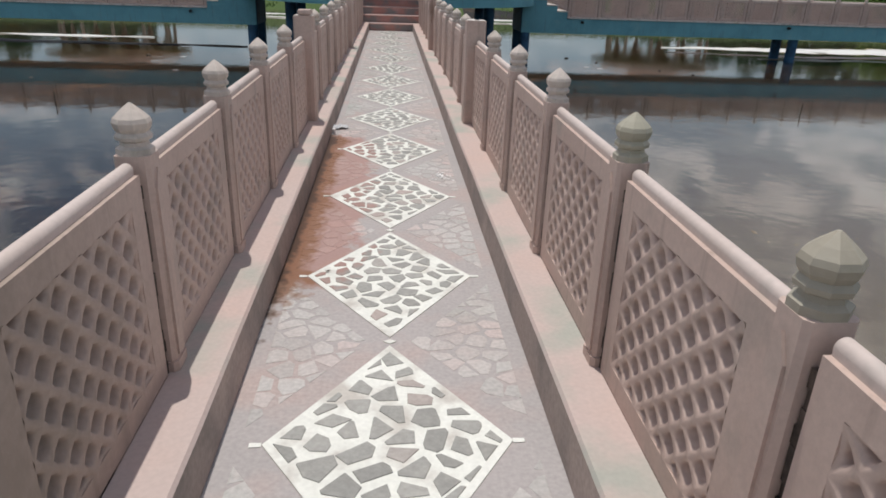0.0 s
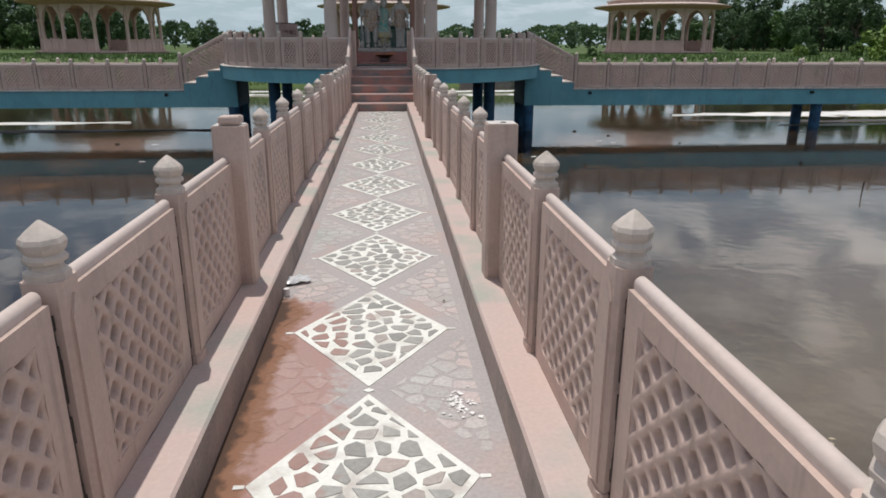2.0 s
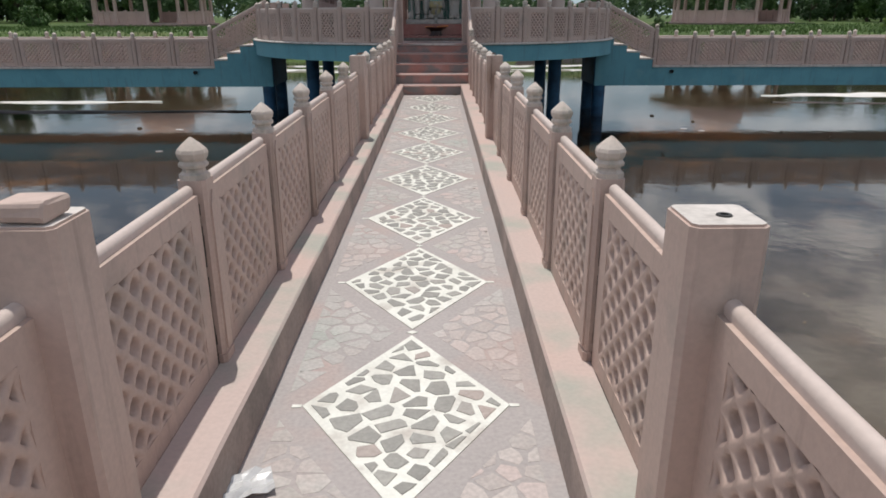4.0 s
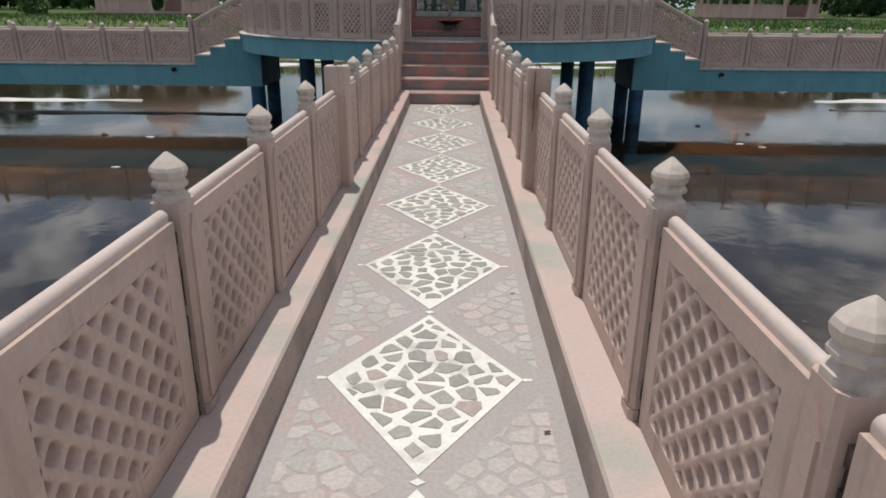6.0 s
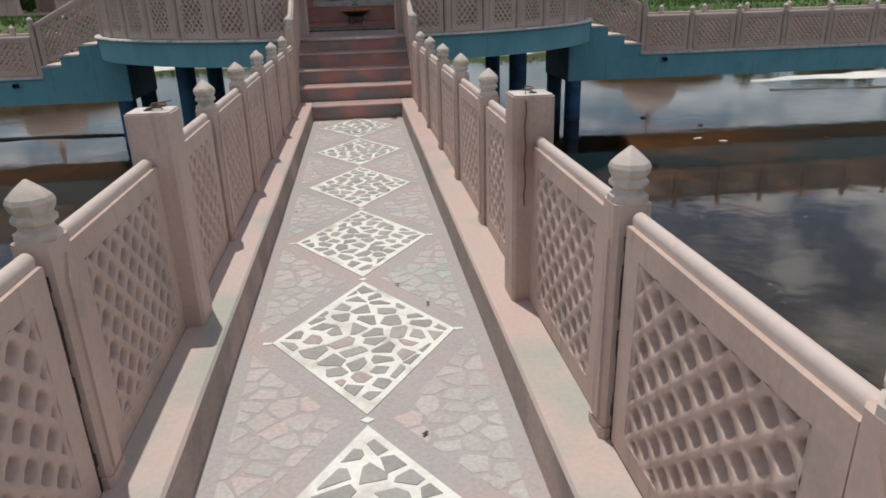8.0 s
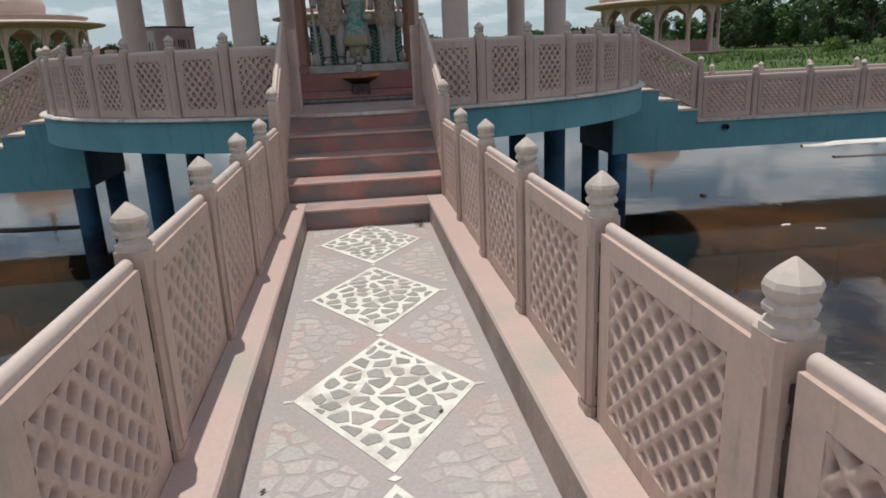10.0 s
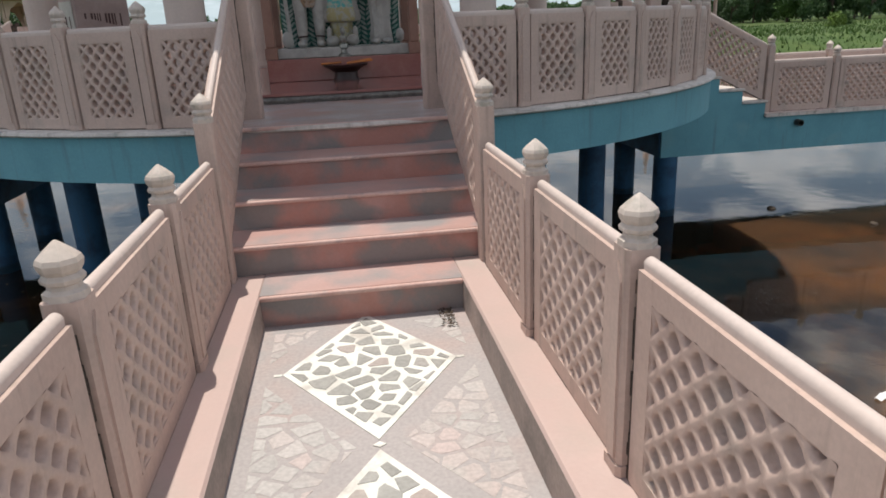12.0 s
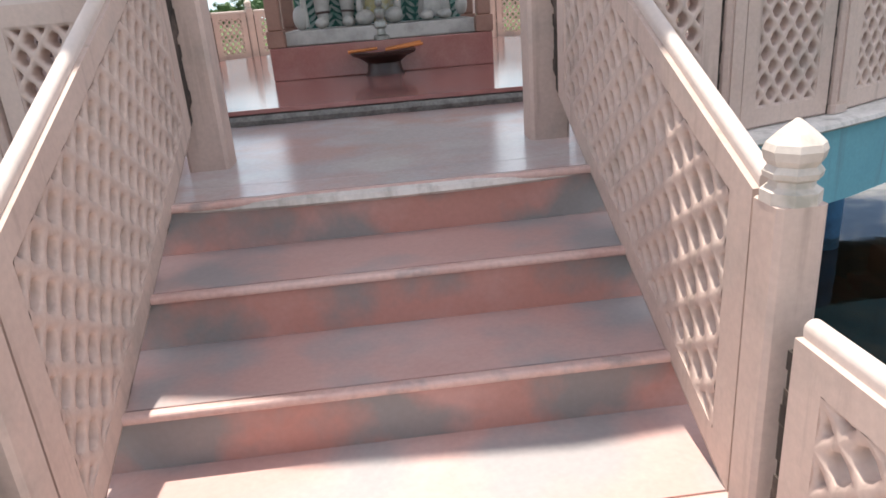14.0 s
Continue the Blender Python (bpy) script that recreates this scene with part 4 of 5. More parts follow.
def blob(bm, cx, cy, cz, rx, ry, rz, mi=0, n=14, m=9):
    prof = [(max(0.02, math.sin(math.pi * i / m)), -math.cos(math.pi * i / m)) for i in range(m + 1)]
    k = len(bm.verts)
    lathe(bm, prof, n, mi=mi)
    bm.verts.ensure_lookup_table()
    for v in bm.verts[k:]:
        v.co = Vector((cx + v.co.x * rx, cy + v.co.y * ry, cz + v.co.z * rz))


def tube_between(bm, a, b, ra, rb, mi=0, n=12):
    a, b = Vector(a), Vector(b)
    d = b - a
    q = d.to_track_quat("Z", "Y").to_matrix()
    rings = []
    for i in range(5):
        t = i / 4
        r = ra + (rb - ra) * t
        rings.append([bm.verts.new(a + d * t + q @ Vector((r * math.cos(2 * math.pi * j / n), r * math.sin(2 * math.pi * j / n), 0))) for j in range(n)])
    for p, s in zip(rings, rings[1:]):
        for j in range(n):
            bm.faces.new((p[j], p[(j + 1) % n], s[(j + 1) % n], s[j])).material_index = mi
    bm.faces.new(rings[0]).material_index = mi
    bm.faces.new(rings[-1]).material_index = mi


def folded(bm, prof, n=40, folds=9, amp=0.1, cx=0.0, cy=0.0, sy=0.8, mi=0, front=None):
    """A draped body: a turned profile whose radius waves in upright folds; front gives another material to its facing strip."""
    rings = []
    for r, z in prof:
        ring = []
        for i in range(n):
            t = 2 * math.pi * i / n
            q = r * (1 + amp * math.cos(folds * t + 3 * z) + 0.5 * amp * math.sin(2.3 * folds * t + 7 * z))
            ring.append(bm.verts.new((cx + q * math.cos(t), cy + sy * q * math.sin(t), z)))
        rings.append(ring)
    for k, (p, q) in enumerate(zip(rings, rings[1:])):
        for i in range(n):
            f = bm.faces.new((p[i], p[(i + 1) % n], q[(i + 1) % n], q[i]))
            f.material_index = mi
            if front and abs((i + 0.5) / n - 0.75) < front[0]:
                f.material_index = front[1] if prof[k][1] < front[3] else front[2]
    bm.faces.new(rings[0]).material_index = mi
    bm.faces.new(rings[-1]).material_index = mi


M_TUNIC = mat("statue_tunic", (0.38, 0.25, 0.16), 0.5, (0.43, 0.38, 0.33), 12.0, (0.40, 0.54), grain=0.08, third=(0.10, 0.05, 0.03), third_scale=30.0, third_blend=(0.60, 0.66))
M_TURQ = mat("statue_turquoise", (0.06, 0.33, 0.30), 0.5, (0.38, 0.38, 0.31), 19.0, (0.44, 0.56), grain=0.08)
M_ANKLE = mat("statue_dark_line", (0.06, 0.035, 0.03), 0.5)
STATUE_MATS = [M_STATUE, M_TUNIC, M_GOLD, M_TURQ, M_ANKLE]
ST_Z = SF + 0.402


def roughen(bm, amount):
    for v in bm.verts:
        v.co += Vector((noise.noise(v.co * 9), noise.noise(v.co * 9 + Vector((7, 0, 0))), noise.noise(v.co * 9 + Vector((0, 7, 0))))) * amount


# standing figure in a short tunic, with a staff
bm = bmesh.new()
for s in (-1, 1):
    lathe(bm, [(0.055, 0.03), (0.050, 0.10), (0.062, 0.16), (0.078, 0.30), (0.076, 0.42), (0.092, 0.58), (0.105, 0.80)], 16, cx=s * 0.115, sy=0.9)
    blob(bm, s * 0.125, -0.07, 0.045, 0.062, 0.12, 0.05)
    lathe(bm, [(0.064, 0.125), (0.067, 0.135), (0.064, 0.145)], 16, cx=s * 0.115, mi=4, sy=0.9)
folded(bm, [(0.10, 0.50), (0.15, 0.58), (0.21, 0.72), (0.20, 0.95), (0.22, 1.15)], folds=7, amp=0.05, mi=1)
folded(bm, [(0.215, 1.15), (0.23, 1.25), (0.20, 1.36), (0.08, 1.42)], folds=5, amp=0.03)
blob(bm, 0, 0, 1.52, 0.10, 0.11, 0.13, 0)
for s in (-1, 1):
    tube_between(bm, (s * 0.22, 0, 1.28), (s * 0.27, -0.12, 0.95), 0.06, 0.045)
tube_between(bm, (-0.26, -0.06, 0.02), (-0.33, -0.06, 1.3), 0.028, 0.024)
blob(bm, -0.31, -0.05, 0.10, 0.07, 0.07, 0.11)
roughen(bm, 0.010)
tagged(part("statue", bm, STATUE_MATS, None, m=SHRINE @ pose(-0.40, 22.82, ST_Z), smooth=50), "grey-white marble standing statue in a brown tunic", "statue", "shrine statues")
# central figure in a flaring cape with a gold and turquoise apron
bm = bmesh.new()
folded(bm, [(0.13, 0.02), (0.13, 0.20), (0.15, 0.35)], folds=8, amp=0.06, mi=2)
folded(bm, [(0.10, 0.29), (0.235, 0.31), (0.26, 0.36), (0.235, 0.48), (0.19, 0.66), (0.15, 0.78), (0.19, 0.95), (0.20, 1.1), (0.08, 1.22)], folds=9, amp=0.05, sy=0.75, front=(0.13, 2, 3, 0.46))
for s in (-1, 1):
    blob(bm, s * 0.13, -0.17, 0.07, 0.085, 0.12, 0.07)
    blob(bm, s * 0.17, -0.16, 0.16, 0.035, 0.05, 0.09)
    blob(bm, s * 0.20, -0.08, 0.76, 0.09, 0.10, 0.07)
blob(bm, 0, 0, 1.34, 0.12, 0.12, 0.15)
roughen(bm, 0.008)
tagged(part("statue", bm, STATUE_MATS, None, m=SHRINE @ pose(0.0, 22.86, ST_Z), smooth=50), "grey-white marble caped statue with a gold and turquoise apron", "statue", "shrine statues")
# standing figure in a long folded skirt
bm = bmesh.new()
folded(bm, [(0.135, 0.03), (0.145, 0.08), (0.125, 0.25), (0.13, 0.45), (0.155, 0.62)], folds=11, amp=0.07)
folded(bm, [(0.08, 0.50), (0.15, 0.60), (0.18, 0.74), (0.16, 0.95), (0.20, 1.15)], folds=7, amp=0.05, mi=1)
folded(bm, [(0.195, 1.15), (0.20, 1.25), (0.09, 1.38)], folds=5, amp=0.03)
for s in (-1, 1):
    blob(bm, s * 0.08, -0.16, 0.045, 0.065, 0.10, 0.045)
    tube_between(bm, (s * 0.20, 0, 1.2), (s * 0.25, -0.12, 0.88), 0.055, 0.045)
blob(bm, 0.25, -0.06, 0.11, 0.055, 0.06, 0.085)
blob(bm, 0.23, -0.02, 0.72, 0.07, 0.06, 0.14)
blob(bm, 0, 0, 1.5, 0.10, 0.11, 0.13)
roughen(bm, 0.008)
tagged(part("statue", bm, STATUE_MATS, None, m=SHRINE @ pose(0.51, 22.82, ST_Z), smooth=50), "grey-white marble standing statue in a long skirt", "statue", "shrine statues")
# carved foliage behind the statues
fol = holder("carved_foliage", SHRINE @ pose(0, 23.2, ST_Z), "green and white carved leaf screen behind the statues", "carving")
bm = bmesh.new()
box(bm, -0.80, 0.80, 0, 0.05, 0, 0.66, 0.01, 1)
M_CARVED = mat("carving_green", (0.008, 0.085, 0.065), 0.5, (0.014, 0.13, 0.10), 6.0)
M_FROND = mat("carving_pale", (0.30, 0.36, 0.33), 0.5, (0.10, 0.26, 0.21), 9.0, (0.48, 0.62))
part("screen", bm, M_CARVED, fol)


def leaf_mesh(material):
    bm = bmesh.new()
    pts = [(0, 0), (0.014, 0.025), (0.017, 0.06), (0.010, 0.095), (0, 0.115), (-0.010, 0.095), (-0.017, 0.06), (-0.014, 0.025)]
    extrude_xz(bm, pts, 0, -0.02)
    return bm_mesh(bm, "leaf", material)


leaf_b = leaf_mesh(M_FROND)
for i in range(9):
    for j in range(9):
        for k in (-1, 1):
            x = -0.70 + i * 0.175
            put("leaf", leaf_b, fol, pose(x + k * 0.004 + 0.012 * math.sin(j * 0.9 + i), -0.001, -0.005 + j * 0.064, 0, k * (48 + 5 * math.sin(3 * i + j)), 0))
bm = bmesh.new()
box(bm, -0.81, 0.81, -0.03, 0.06, 0.662, 0.70, 0.008, 1)
part("border", bm, M_STATUE, fol, "grey stone border of the screen")
# small silver figurine and an offering tray before the statues
bm = bmesh.new()
lathe(bm, [(0.075, 0), (0.075, 0.03), (0.045, 0.045), (0.04, 0.09), (0.06, 0.11), (0.055, 0.15), (0.03, 0.17), (0.05, 0.21), (0.045, 0.25), (0.02, 0.27), (0.035, 0.30), (0.03, 0.34), (0.008, 0.37)], 14)
tagged(part("figurine", bm, M_SILVER, None, m=SHRINE @ pose(0.0, 22.48, SF + 0.276), smooth=40), "small dull silver figurine on the pedestal edge", "figurine")
tray = holder("offering_tray", SHRINE @ pose(0, 22.20, SF), "dark wooden offering tray with orange sticks", "tray")
bm = bmesh.new()
# bowl on an added dark foot that stands in for shade below it
lathe(bm, [(0.17, 0), (0.15, 0.03), (0.14, 0.10), (0.21, 0.15), (0.27, 0.17), (0.28, 0.195), (0.25, 0.195), (0.20, 0.18), (0.05, 0.175)], 20)
part("bowl", bm, M_TRAY, tray, smooth=40)
for i, (x0, x1, dy) in enumerate(((-0.30, -0.05, 0.0), (0.02, 0.34, -0.06), (0.05, 0.33, 0.05))):
    bm = bmesh.new()
    tube_between(bm, (x0, dy, 0.205), (x1, dy + 0.05, 0.215 + 0.012 * i), 0.014, 0.012, n=8)
    part("stick", bm, M_STICK, tray, smooth=40)
# inscribed stone block by the columns
blk = holder("inscribed_block", pose(-2.85, 22.72, TOP_Z, 0, 0, -40) @ Matrix.Diagonal((0.78, 0.78, 0.98, 1.0)), "grey inscribed stone block with dark red lettering", "plaque")
bm = bmesh.new()
box(bm, -0.42, 0.42, -0.42, 0.42, 0, 1.10, 0.012, 2)
part("block", bm, M_PLAQUE_D, blk)
bm = bmesh.new()
box(bm, -0.43, 0.43, -0.44, 0.44, 1.102, 1.122, 0.006, 2)
part("cap", bm, M_DARK, blk)
bm = bmesh.new()
box(bm, -0.36, 0.36, -0.432, -0.422, 0.42, 1.06)
part("face_slab", bm, M_PLAQUE, blk, "pale inscribed slab")
for face in range(2):
    for row in range(3):
        x = -0.30
        k = 0
        while x < 0.27:
            w = 0.012 + 0.018 * abs(math.sin(7.3 * row + 11 * x + face))
            bm = bmesh.new()
            y0, z0 = (-0.437, 0.90) if face == 0 else (-0.427, 0.93)
            z0 -= row * 0.2
            hgt = 0.10 + 0.04 * math.sin(5 * x + row)
            box(bm, x, min(x + w, 0.31), y0, y0 + 0.004, z0 - hgt, z0)
            part("letter_bar", bm, M_LETTER, blk, m=pose(0, 0, 0, 0, 0, 90 * face))
            x += w + (0.022 if k % 4 else 0.07)
            k += 1

# ---- crazy-paved mosaic of the walk ----
def clip_poly(poly, nx_, ny_, c):
    out = []
    for i in range(len(poly)):
        p, q = poly[i], poly[(i + 1) % len(poly)]
        dp, dq = p[0] * nx_ + p[1] * ny_ - c, q[0] * nx_ + q[1] * ny_ - c
        if dp <= 0:
            out.append(p)
        if dp * dq < 0:
            t = dp / (dp - dq)
            out.append((p[0] + (q[0] - p[0]) * t, p[1] + (q[1] - p[1]) * t))
    return out


def poly_area(p):
    return abs(sum(p[i][0] * p[(i + 1) % len(p)][1] - p[(i + 1) % len(p)][0] * p[i][1] for i in range(len(p)))) / 2


def crazy_cells(outline, spacing, rng, gap):
    """Splits a convex outline into irregular angular stones with joints between them."""
    xs, ys = [p[0] for p in outline], [p[1] for p in outline]
    seeds = []
    tries = 0
    while tries < 4000:
        tries += 1
        q = (rng.uniform(min(xs), max(xs)), rng.uniform(min(ys), max(ys)))
        if all(math.hypot((q[0] - s[0]) * 1.0, (q[1] - s[1]) * 1.25) > spacing * 0.82 for s in seeds):
            seeds.append(q)
    cells = []
    for i, s in enumerate(seeds):
        poly = list(outline)
        for j, o in enumerate(seeds):
            if i == j or math.hypot(o[0] - s[0], o[1] - s[1]) > 5 * spacing:
                continue
            dx, dy = o[0] - s[0], o[1] - s[1]
            d = math.hypot(dx, dy)
            g = gap * rng.uniform(0.3, 1.9)
            skew = rng.uniform(-0.36, 0.36)
            nx_, ny_ = dx / d + skew * dy / d, dy / d - skew * dx / d
            k = math.hypot(nx_, ny_)
            nx_, ny_ = nx_ / k, ny_ / k
            mx, my = (s[0] + o[0]) / 2, (s[1] + o[1]) / 2
            poly = clip_poly(poly, nx_, ny_, nx_ * mx + ny_ * my - g / 2)
            if len(poly) < 3:
                break
        if len(poly) >= 3 and poly_area(poly) > 0.0007:
            cells.append(poly)
    return cells


def stone_verts(poly, z0, z1, verts, faces, inset=0.003):
    cx, cy = sum(p[0] for p in poly) / len(poly), sum(p[1] for p in poly) / len(poly)
    b, n = len(verts), len(poly)
    verts += [(x, y, z0) for x, y in poly]
    verts += [(x, y, z1 - 0.0012) for x, y in poly]
    for x, y in poly:
        d = math.hypot(x - cx, y - cy) or 1
        verts.append((x - (x - cx) / d * inset, y - (y - cy) / d * inset, z1))
    for i in range(n):
        j = (i + 1) % n
        faces.append((b + i, b + j, b + n + j, b + n + i))
        faces.append((b + n + i, b + n + j, b + 2 * n + j, b + 2 * n + i))
    faces.append(tuple(b + 2 * n + i for i in range(n)))


def diamond(h, v):
    return [(h, 0), (0, v), (-h, 0), (0, -v)]


rng = random.Random(11)
D_LONG = 0.588
layouts = []
for i in range(4):
    cells = []
    for poly in crazy_cells(diamond(DIAMOND_HALF - 0.034, D_LONG - 0.052), 0.104, rng, 0.025):
        v, f = [], []
        stone_verts(poly, 0.004, 0.0075, v, f)
        me = bpy.data.meshes.new("mosaic_stone")
        me.from_pydata(v, [], f)
        me.materials.append(M_STONE)
        cells.append(me)
    layouts.append(cells)
bm = bmesh.new()
prism(bm, diamond(DIAMOND_HALF, D_LONG), 0.0005, 0.004)
bed_me = bm_mesh(bm, "mosaic_bed", M_WHITE)
bm = bmesh.new()
prism(bm, diamond(0.026, 0.018), 0.0005, 0.004)
tip_me = bm_mesh(bm, "mosaic_tip", M_WHITE)
bm = bmesh.new()
prism(bm, [(0.017, 0.009), (-0.020, 0.011), (-0.020, -0.011), (0.017, -0.009)], 0.0005, 0.0032)
side_tip = bm_mesh(bm, "mosaic_tip", M_WHITE)
FRONT_INV = FRONT.inverted()
for n in range(-2, 13):
    y = DIAMOND_0 + DIAMOND_STEP * n
    turn = 180 * (n % 2)
    bed = put("mosaic_bed", bed_me, floor_front, FRONT_INV @ pose(0, y, 0, 0, 0, turn), "white cement diamond")
    for me in layouts[n % 4]:
        put("stone", me, bed)
    for s in (-1, 1):
        put("mosaic_tip", side_tip, floor_front, FRONT_INV @ pose(s * (DIAMOND_HALF + 0.019), y, 0))
    if n < 12:
        put("mosaic_tip", tip_me, floor_front, FRONT_INV @ pose(0, y + DIAMOND_STEP / 2, 0))
# paler stones in the triangles between the diamonds
v, f = [], []
for n in range(-2, 13):
    y = DIAMOND_0 + DIAMOND_STEP * (n + 0.5)
    for s in (-1, 1):
        if n == 12:
            tri_pts = [(s * 0.46, y - 0.50), (s * 0.46, y - 0.17), (s * 0.24, y - 0.17)]
        else:
            tri_pts = [(s * 0.085, y), (s * 0.46, y - 0.53), (s * 0.46, y + 0.53)]
        if s < 0:
            tri_pts.reverse()
        for poly in crazy_cells(tri_pts, 0.105, rng, 0.014):
            stone_verts(poly, 0.0, 0.0022, v, f, 0.010)
me = bpy.data.meshes.new("paving_stones")
me.from_pydata(v, [], f)
me.materials.append(M_PALE)
pv = put("paving_stones", me, floor_front, FRONT_INV, "pale worn crazy paving")
tagged(pv, kind="stuff")

# ---- trees and shrubs ----
def crown_mesh(name, material, rad, height, clumps, leaves, size, rng, low=0.25):
    """Many small bent leaves gathered in clumps inside an uneven crown."""
    v, f = [], []
    for _ in range(clumps):
        a, u = rng.uniform(0, 2 * math.pi), rng.uniform(0, 1)
        hz = low + (1 - low) * u
        shell = rad * (0.35 + 0.65 * math.sin(math.pi * min(1, 0.15 + 0.8 * (1 - u)))) * rng.uniform(0.35, 1.0)
        c = Vector((shell * math.cos(a), shell * math.sin(a), hz * height))
        cr = rad * rng.uniform(0.20, 0.40)
        for _ in range(leaves):
            d = Vector((rng.gauss(0, 1), rng.gauss(0, 1), rng.gauss(0, 0.8)))
            d = d.normalized() * cr * rng.uniform(0.35, 1.05)
            p = c + d
            n_ = (d + Vector((rng.gauss(0, 0.4), rng.gauss(0, 0.4), rng.gauss(0.3, 0.4)))).normalized()
            t = n_.orthogonal().normalized()
            t.rotate(Matrix.Rotation(rng.uniform(0, 6.28), 3, n_))
            b = n_.cross(t)
            s = size * rng.uniform(0.6, 1.3)
            k = len(v)
            v += [p - t * s, p + b * s * 0.45 + n_ * s * 0.12, p + t * s - n_ * s * 0.2, p - b * s * 0.45 + n_ * s * 0.12]
            f.append((k, k + 1, k + 2))
            f.append((k, k + 2, k + 3))
    me = bpy.data.meshes.new(name)
    me.from_pydata(v, [], f)
    me.materials.append(material)
    return me


def trunk_mesh(height, rng):
    bm = bmesh.new()
    tube_between(bm, (0, 0, -0.3), (0.1, 0, height * 0.45), 0.17, 0.11, n=8)
    for i in range(6):
        a = i * 1.1 + rng.uniform(0, 0.5)
        z = height * (0.25 + 0.04 * i)
        tube_between(bm, (0.05, 0, z), (math.cos(a) * height * 0.24, math.sin(a) * height * 0.24, z + height * 0.28), 0.075, 0.02, n=6)
    return bm_mesh(bm, "trunk", M_BARK, 40)


def tree(m, label, crown, trunk):
    t = holder("tree", m, label, "tree", "trees beyond the lawn")
    put("trunk", trunk, t)
    put("crown", crown, t)
    return t


rng_t = random.Random(5)
TRUNK = trunk_mesh(6.5, rng_t)
CROWNS = [crown_mesh("crown", M_LEAF, 2.7, 6.8, 34, 95, 0.24, rng_t, 0.12), crown_mesh("crown", M_LEAF, 2.2, 7.6, 30, 95, 0.24, rng_t, 0.15), crown_mesh("crown", M_LEAF2, 2.4, 6.2, 30, 95, 0.24, rng_t, 0.15)]
kinds = []
for c, lab in zip(CROWNS, ("dark green broad-leaved tree beyond the lawn", "tall dark green tree beyond the lawn", "lighter green tree beyond the lawn")):
    kinds.append(tree(pose(300, 300, 0), lab, c, TRUNK))


def plant(x, y, s, k):
    c = copy_thing(kinds[k], pose(x, y, ground_height(x, y) - 0.1, 0, 0, rng_t.uniform(0, 360)))
    c.scale = (s, s, s * rng_t.uniform(0.9, 1.1))


# dense wood on the east side, behind and beyond the pavilion
for i in range(34):
    a = radians(27.0 + 1.15 * (i % 17) + rng_t.uniform(-0.4, 0.4))
    d = (94 if i < 17 else 104) + rng_t.uniform(-4, 4)
    plant(d * math.sin(a), 2 + d * math.cos(a), rng_t.uniform(0.55, 1.04), (0, 1, 0, 2, 0)[i % 5])
# west side
for i in range(18):
    a = radians(-28.5 - 1.3 * (i % 9) + rng_t.uniform(-0.4, 0.4))
    d = (95 if i < 9 else 104) + rng_t.uniform(-4, 4)
    plant(d * math.sin(a), 2 + d * math.cos(a), rng_t.uniform(1.0, 1.3), (0, 2, 1)[i % 3])
for i in range(14):
    a = radians(-20.0 - 1.1 * i + rng_t.uniform(-0.4, 0.4))
    d = 110 + rng_t.uniform(-4, 4)
    plant(d * math.sin(a), 2 + d * math.cos(a), rng_t.uniform(0.6, 0.95), (0, 1)[i % 2])
# between the pavilions and the shrine: a loose, lower line
for i in range(26):
    a = radians(-19.5 + 1.56 * i + rng_t.uniform(-0.6, 0.6))
    d = 106 + rng_t.uniform(-4, 10)
    plant(d * math.sin(a), 2 + d * math.cos(a), rng_t.uniform(0.30, 0.56), (2, 0, 1)[i % 3])
# trees seen under the arches
for i in range(30):
    s = 1 if i % 3 == 0 else -1
    a = radians(s * (18.5 + 0.4 * i + rng_t.uniform(-0.4, 0.4)))
    d = 98 + rng_t.uniform(-4, 6)
    plant(d * math.sin(a), 2 + d * math.cos(a), rng_t.uniform(0.5, 0.72), (0, 2)[i // 2 % 2])
for k in kinds:
    for o in (*k.children_recursive, k):
        bpy.data.objects.remove(o)
SHRUB = crown_mesh("foliage", M_HEDGE, 1.3, 1.7, 26, 90, 0.13, rng_t, 0.05)
SHRUB_D = crown_mesh("foliage", M_LEAF2, 1.3, 1.6, 26, 90, 0.13, rng_t, 0.05)
for x, y, s, k in ((36.5, 50, 1.5, 0), (39.5, 51.5, 1.7, 0), (42.5, 50.5, 1.5, 0), (35.5, 60, 0.55, 0), (38.5, 63, 0.6, 1), (41.5, 61, 0.6, 0), (17.5, 60, 0.45, 1), (-37, 60, 1.0, 1), (-41, 62, 1.2, 1), (-34.5, 66, 1.0, 1)):
    b = put("shrub", SHRUB if k == 0 else SHRUB_D, None, pose(x, y, ground_height(x, y) - 0.1, 0, 0, 40 * x))
    b.scale = (s, s, s)
    tagged(b, "yellow-green clipped shrub on the lawn" if k == 0 else "green rounded shrub on the lawn", "shrub", "lawn shrubs")

# shaggy grass along the pond's far shore
v, f = [], []
rng_g = random.Random(17)
for i in range(26000):
    x, y = rng_g.uniform(-46, 46), 44 + 26 * rng_g.random() ** 1.5
    if abs(x) < 7 and y < 60:
        continue
    clump = 0.5 + 0.5 * noise.noise((x * 0.5, y * 0.5, 2))
    h = rng_g.uniform(0.10, 0.22) + 0.28 * max(0.0, clump - 0.45)
    z = ground_height(x, y) - 0.03
    a = rng_g.uniform(0, 3.14)
    w = rng_g.uniform(0.03, 0.07)
    lean_x, lean_y = rng_g.uniform(-0.12, 0.12), rng_g.uniform(-0.12, 0.12)
    k = len(v)
    v += [(x - w * math.cos(a), y - w * math.sin(a), z), (x + w * math.cos(a), y + w * math.sin(a), z), (x + lean_x, y + lean_y, z + h)]
    f.append((k, k + 1, k + 2))
me = bpy.data.meshes.new("grass")
me.from_pydata(v, [], f)
me.materials.append(M_GRASS)
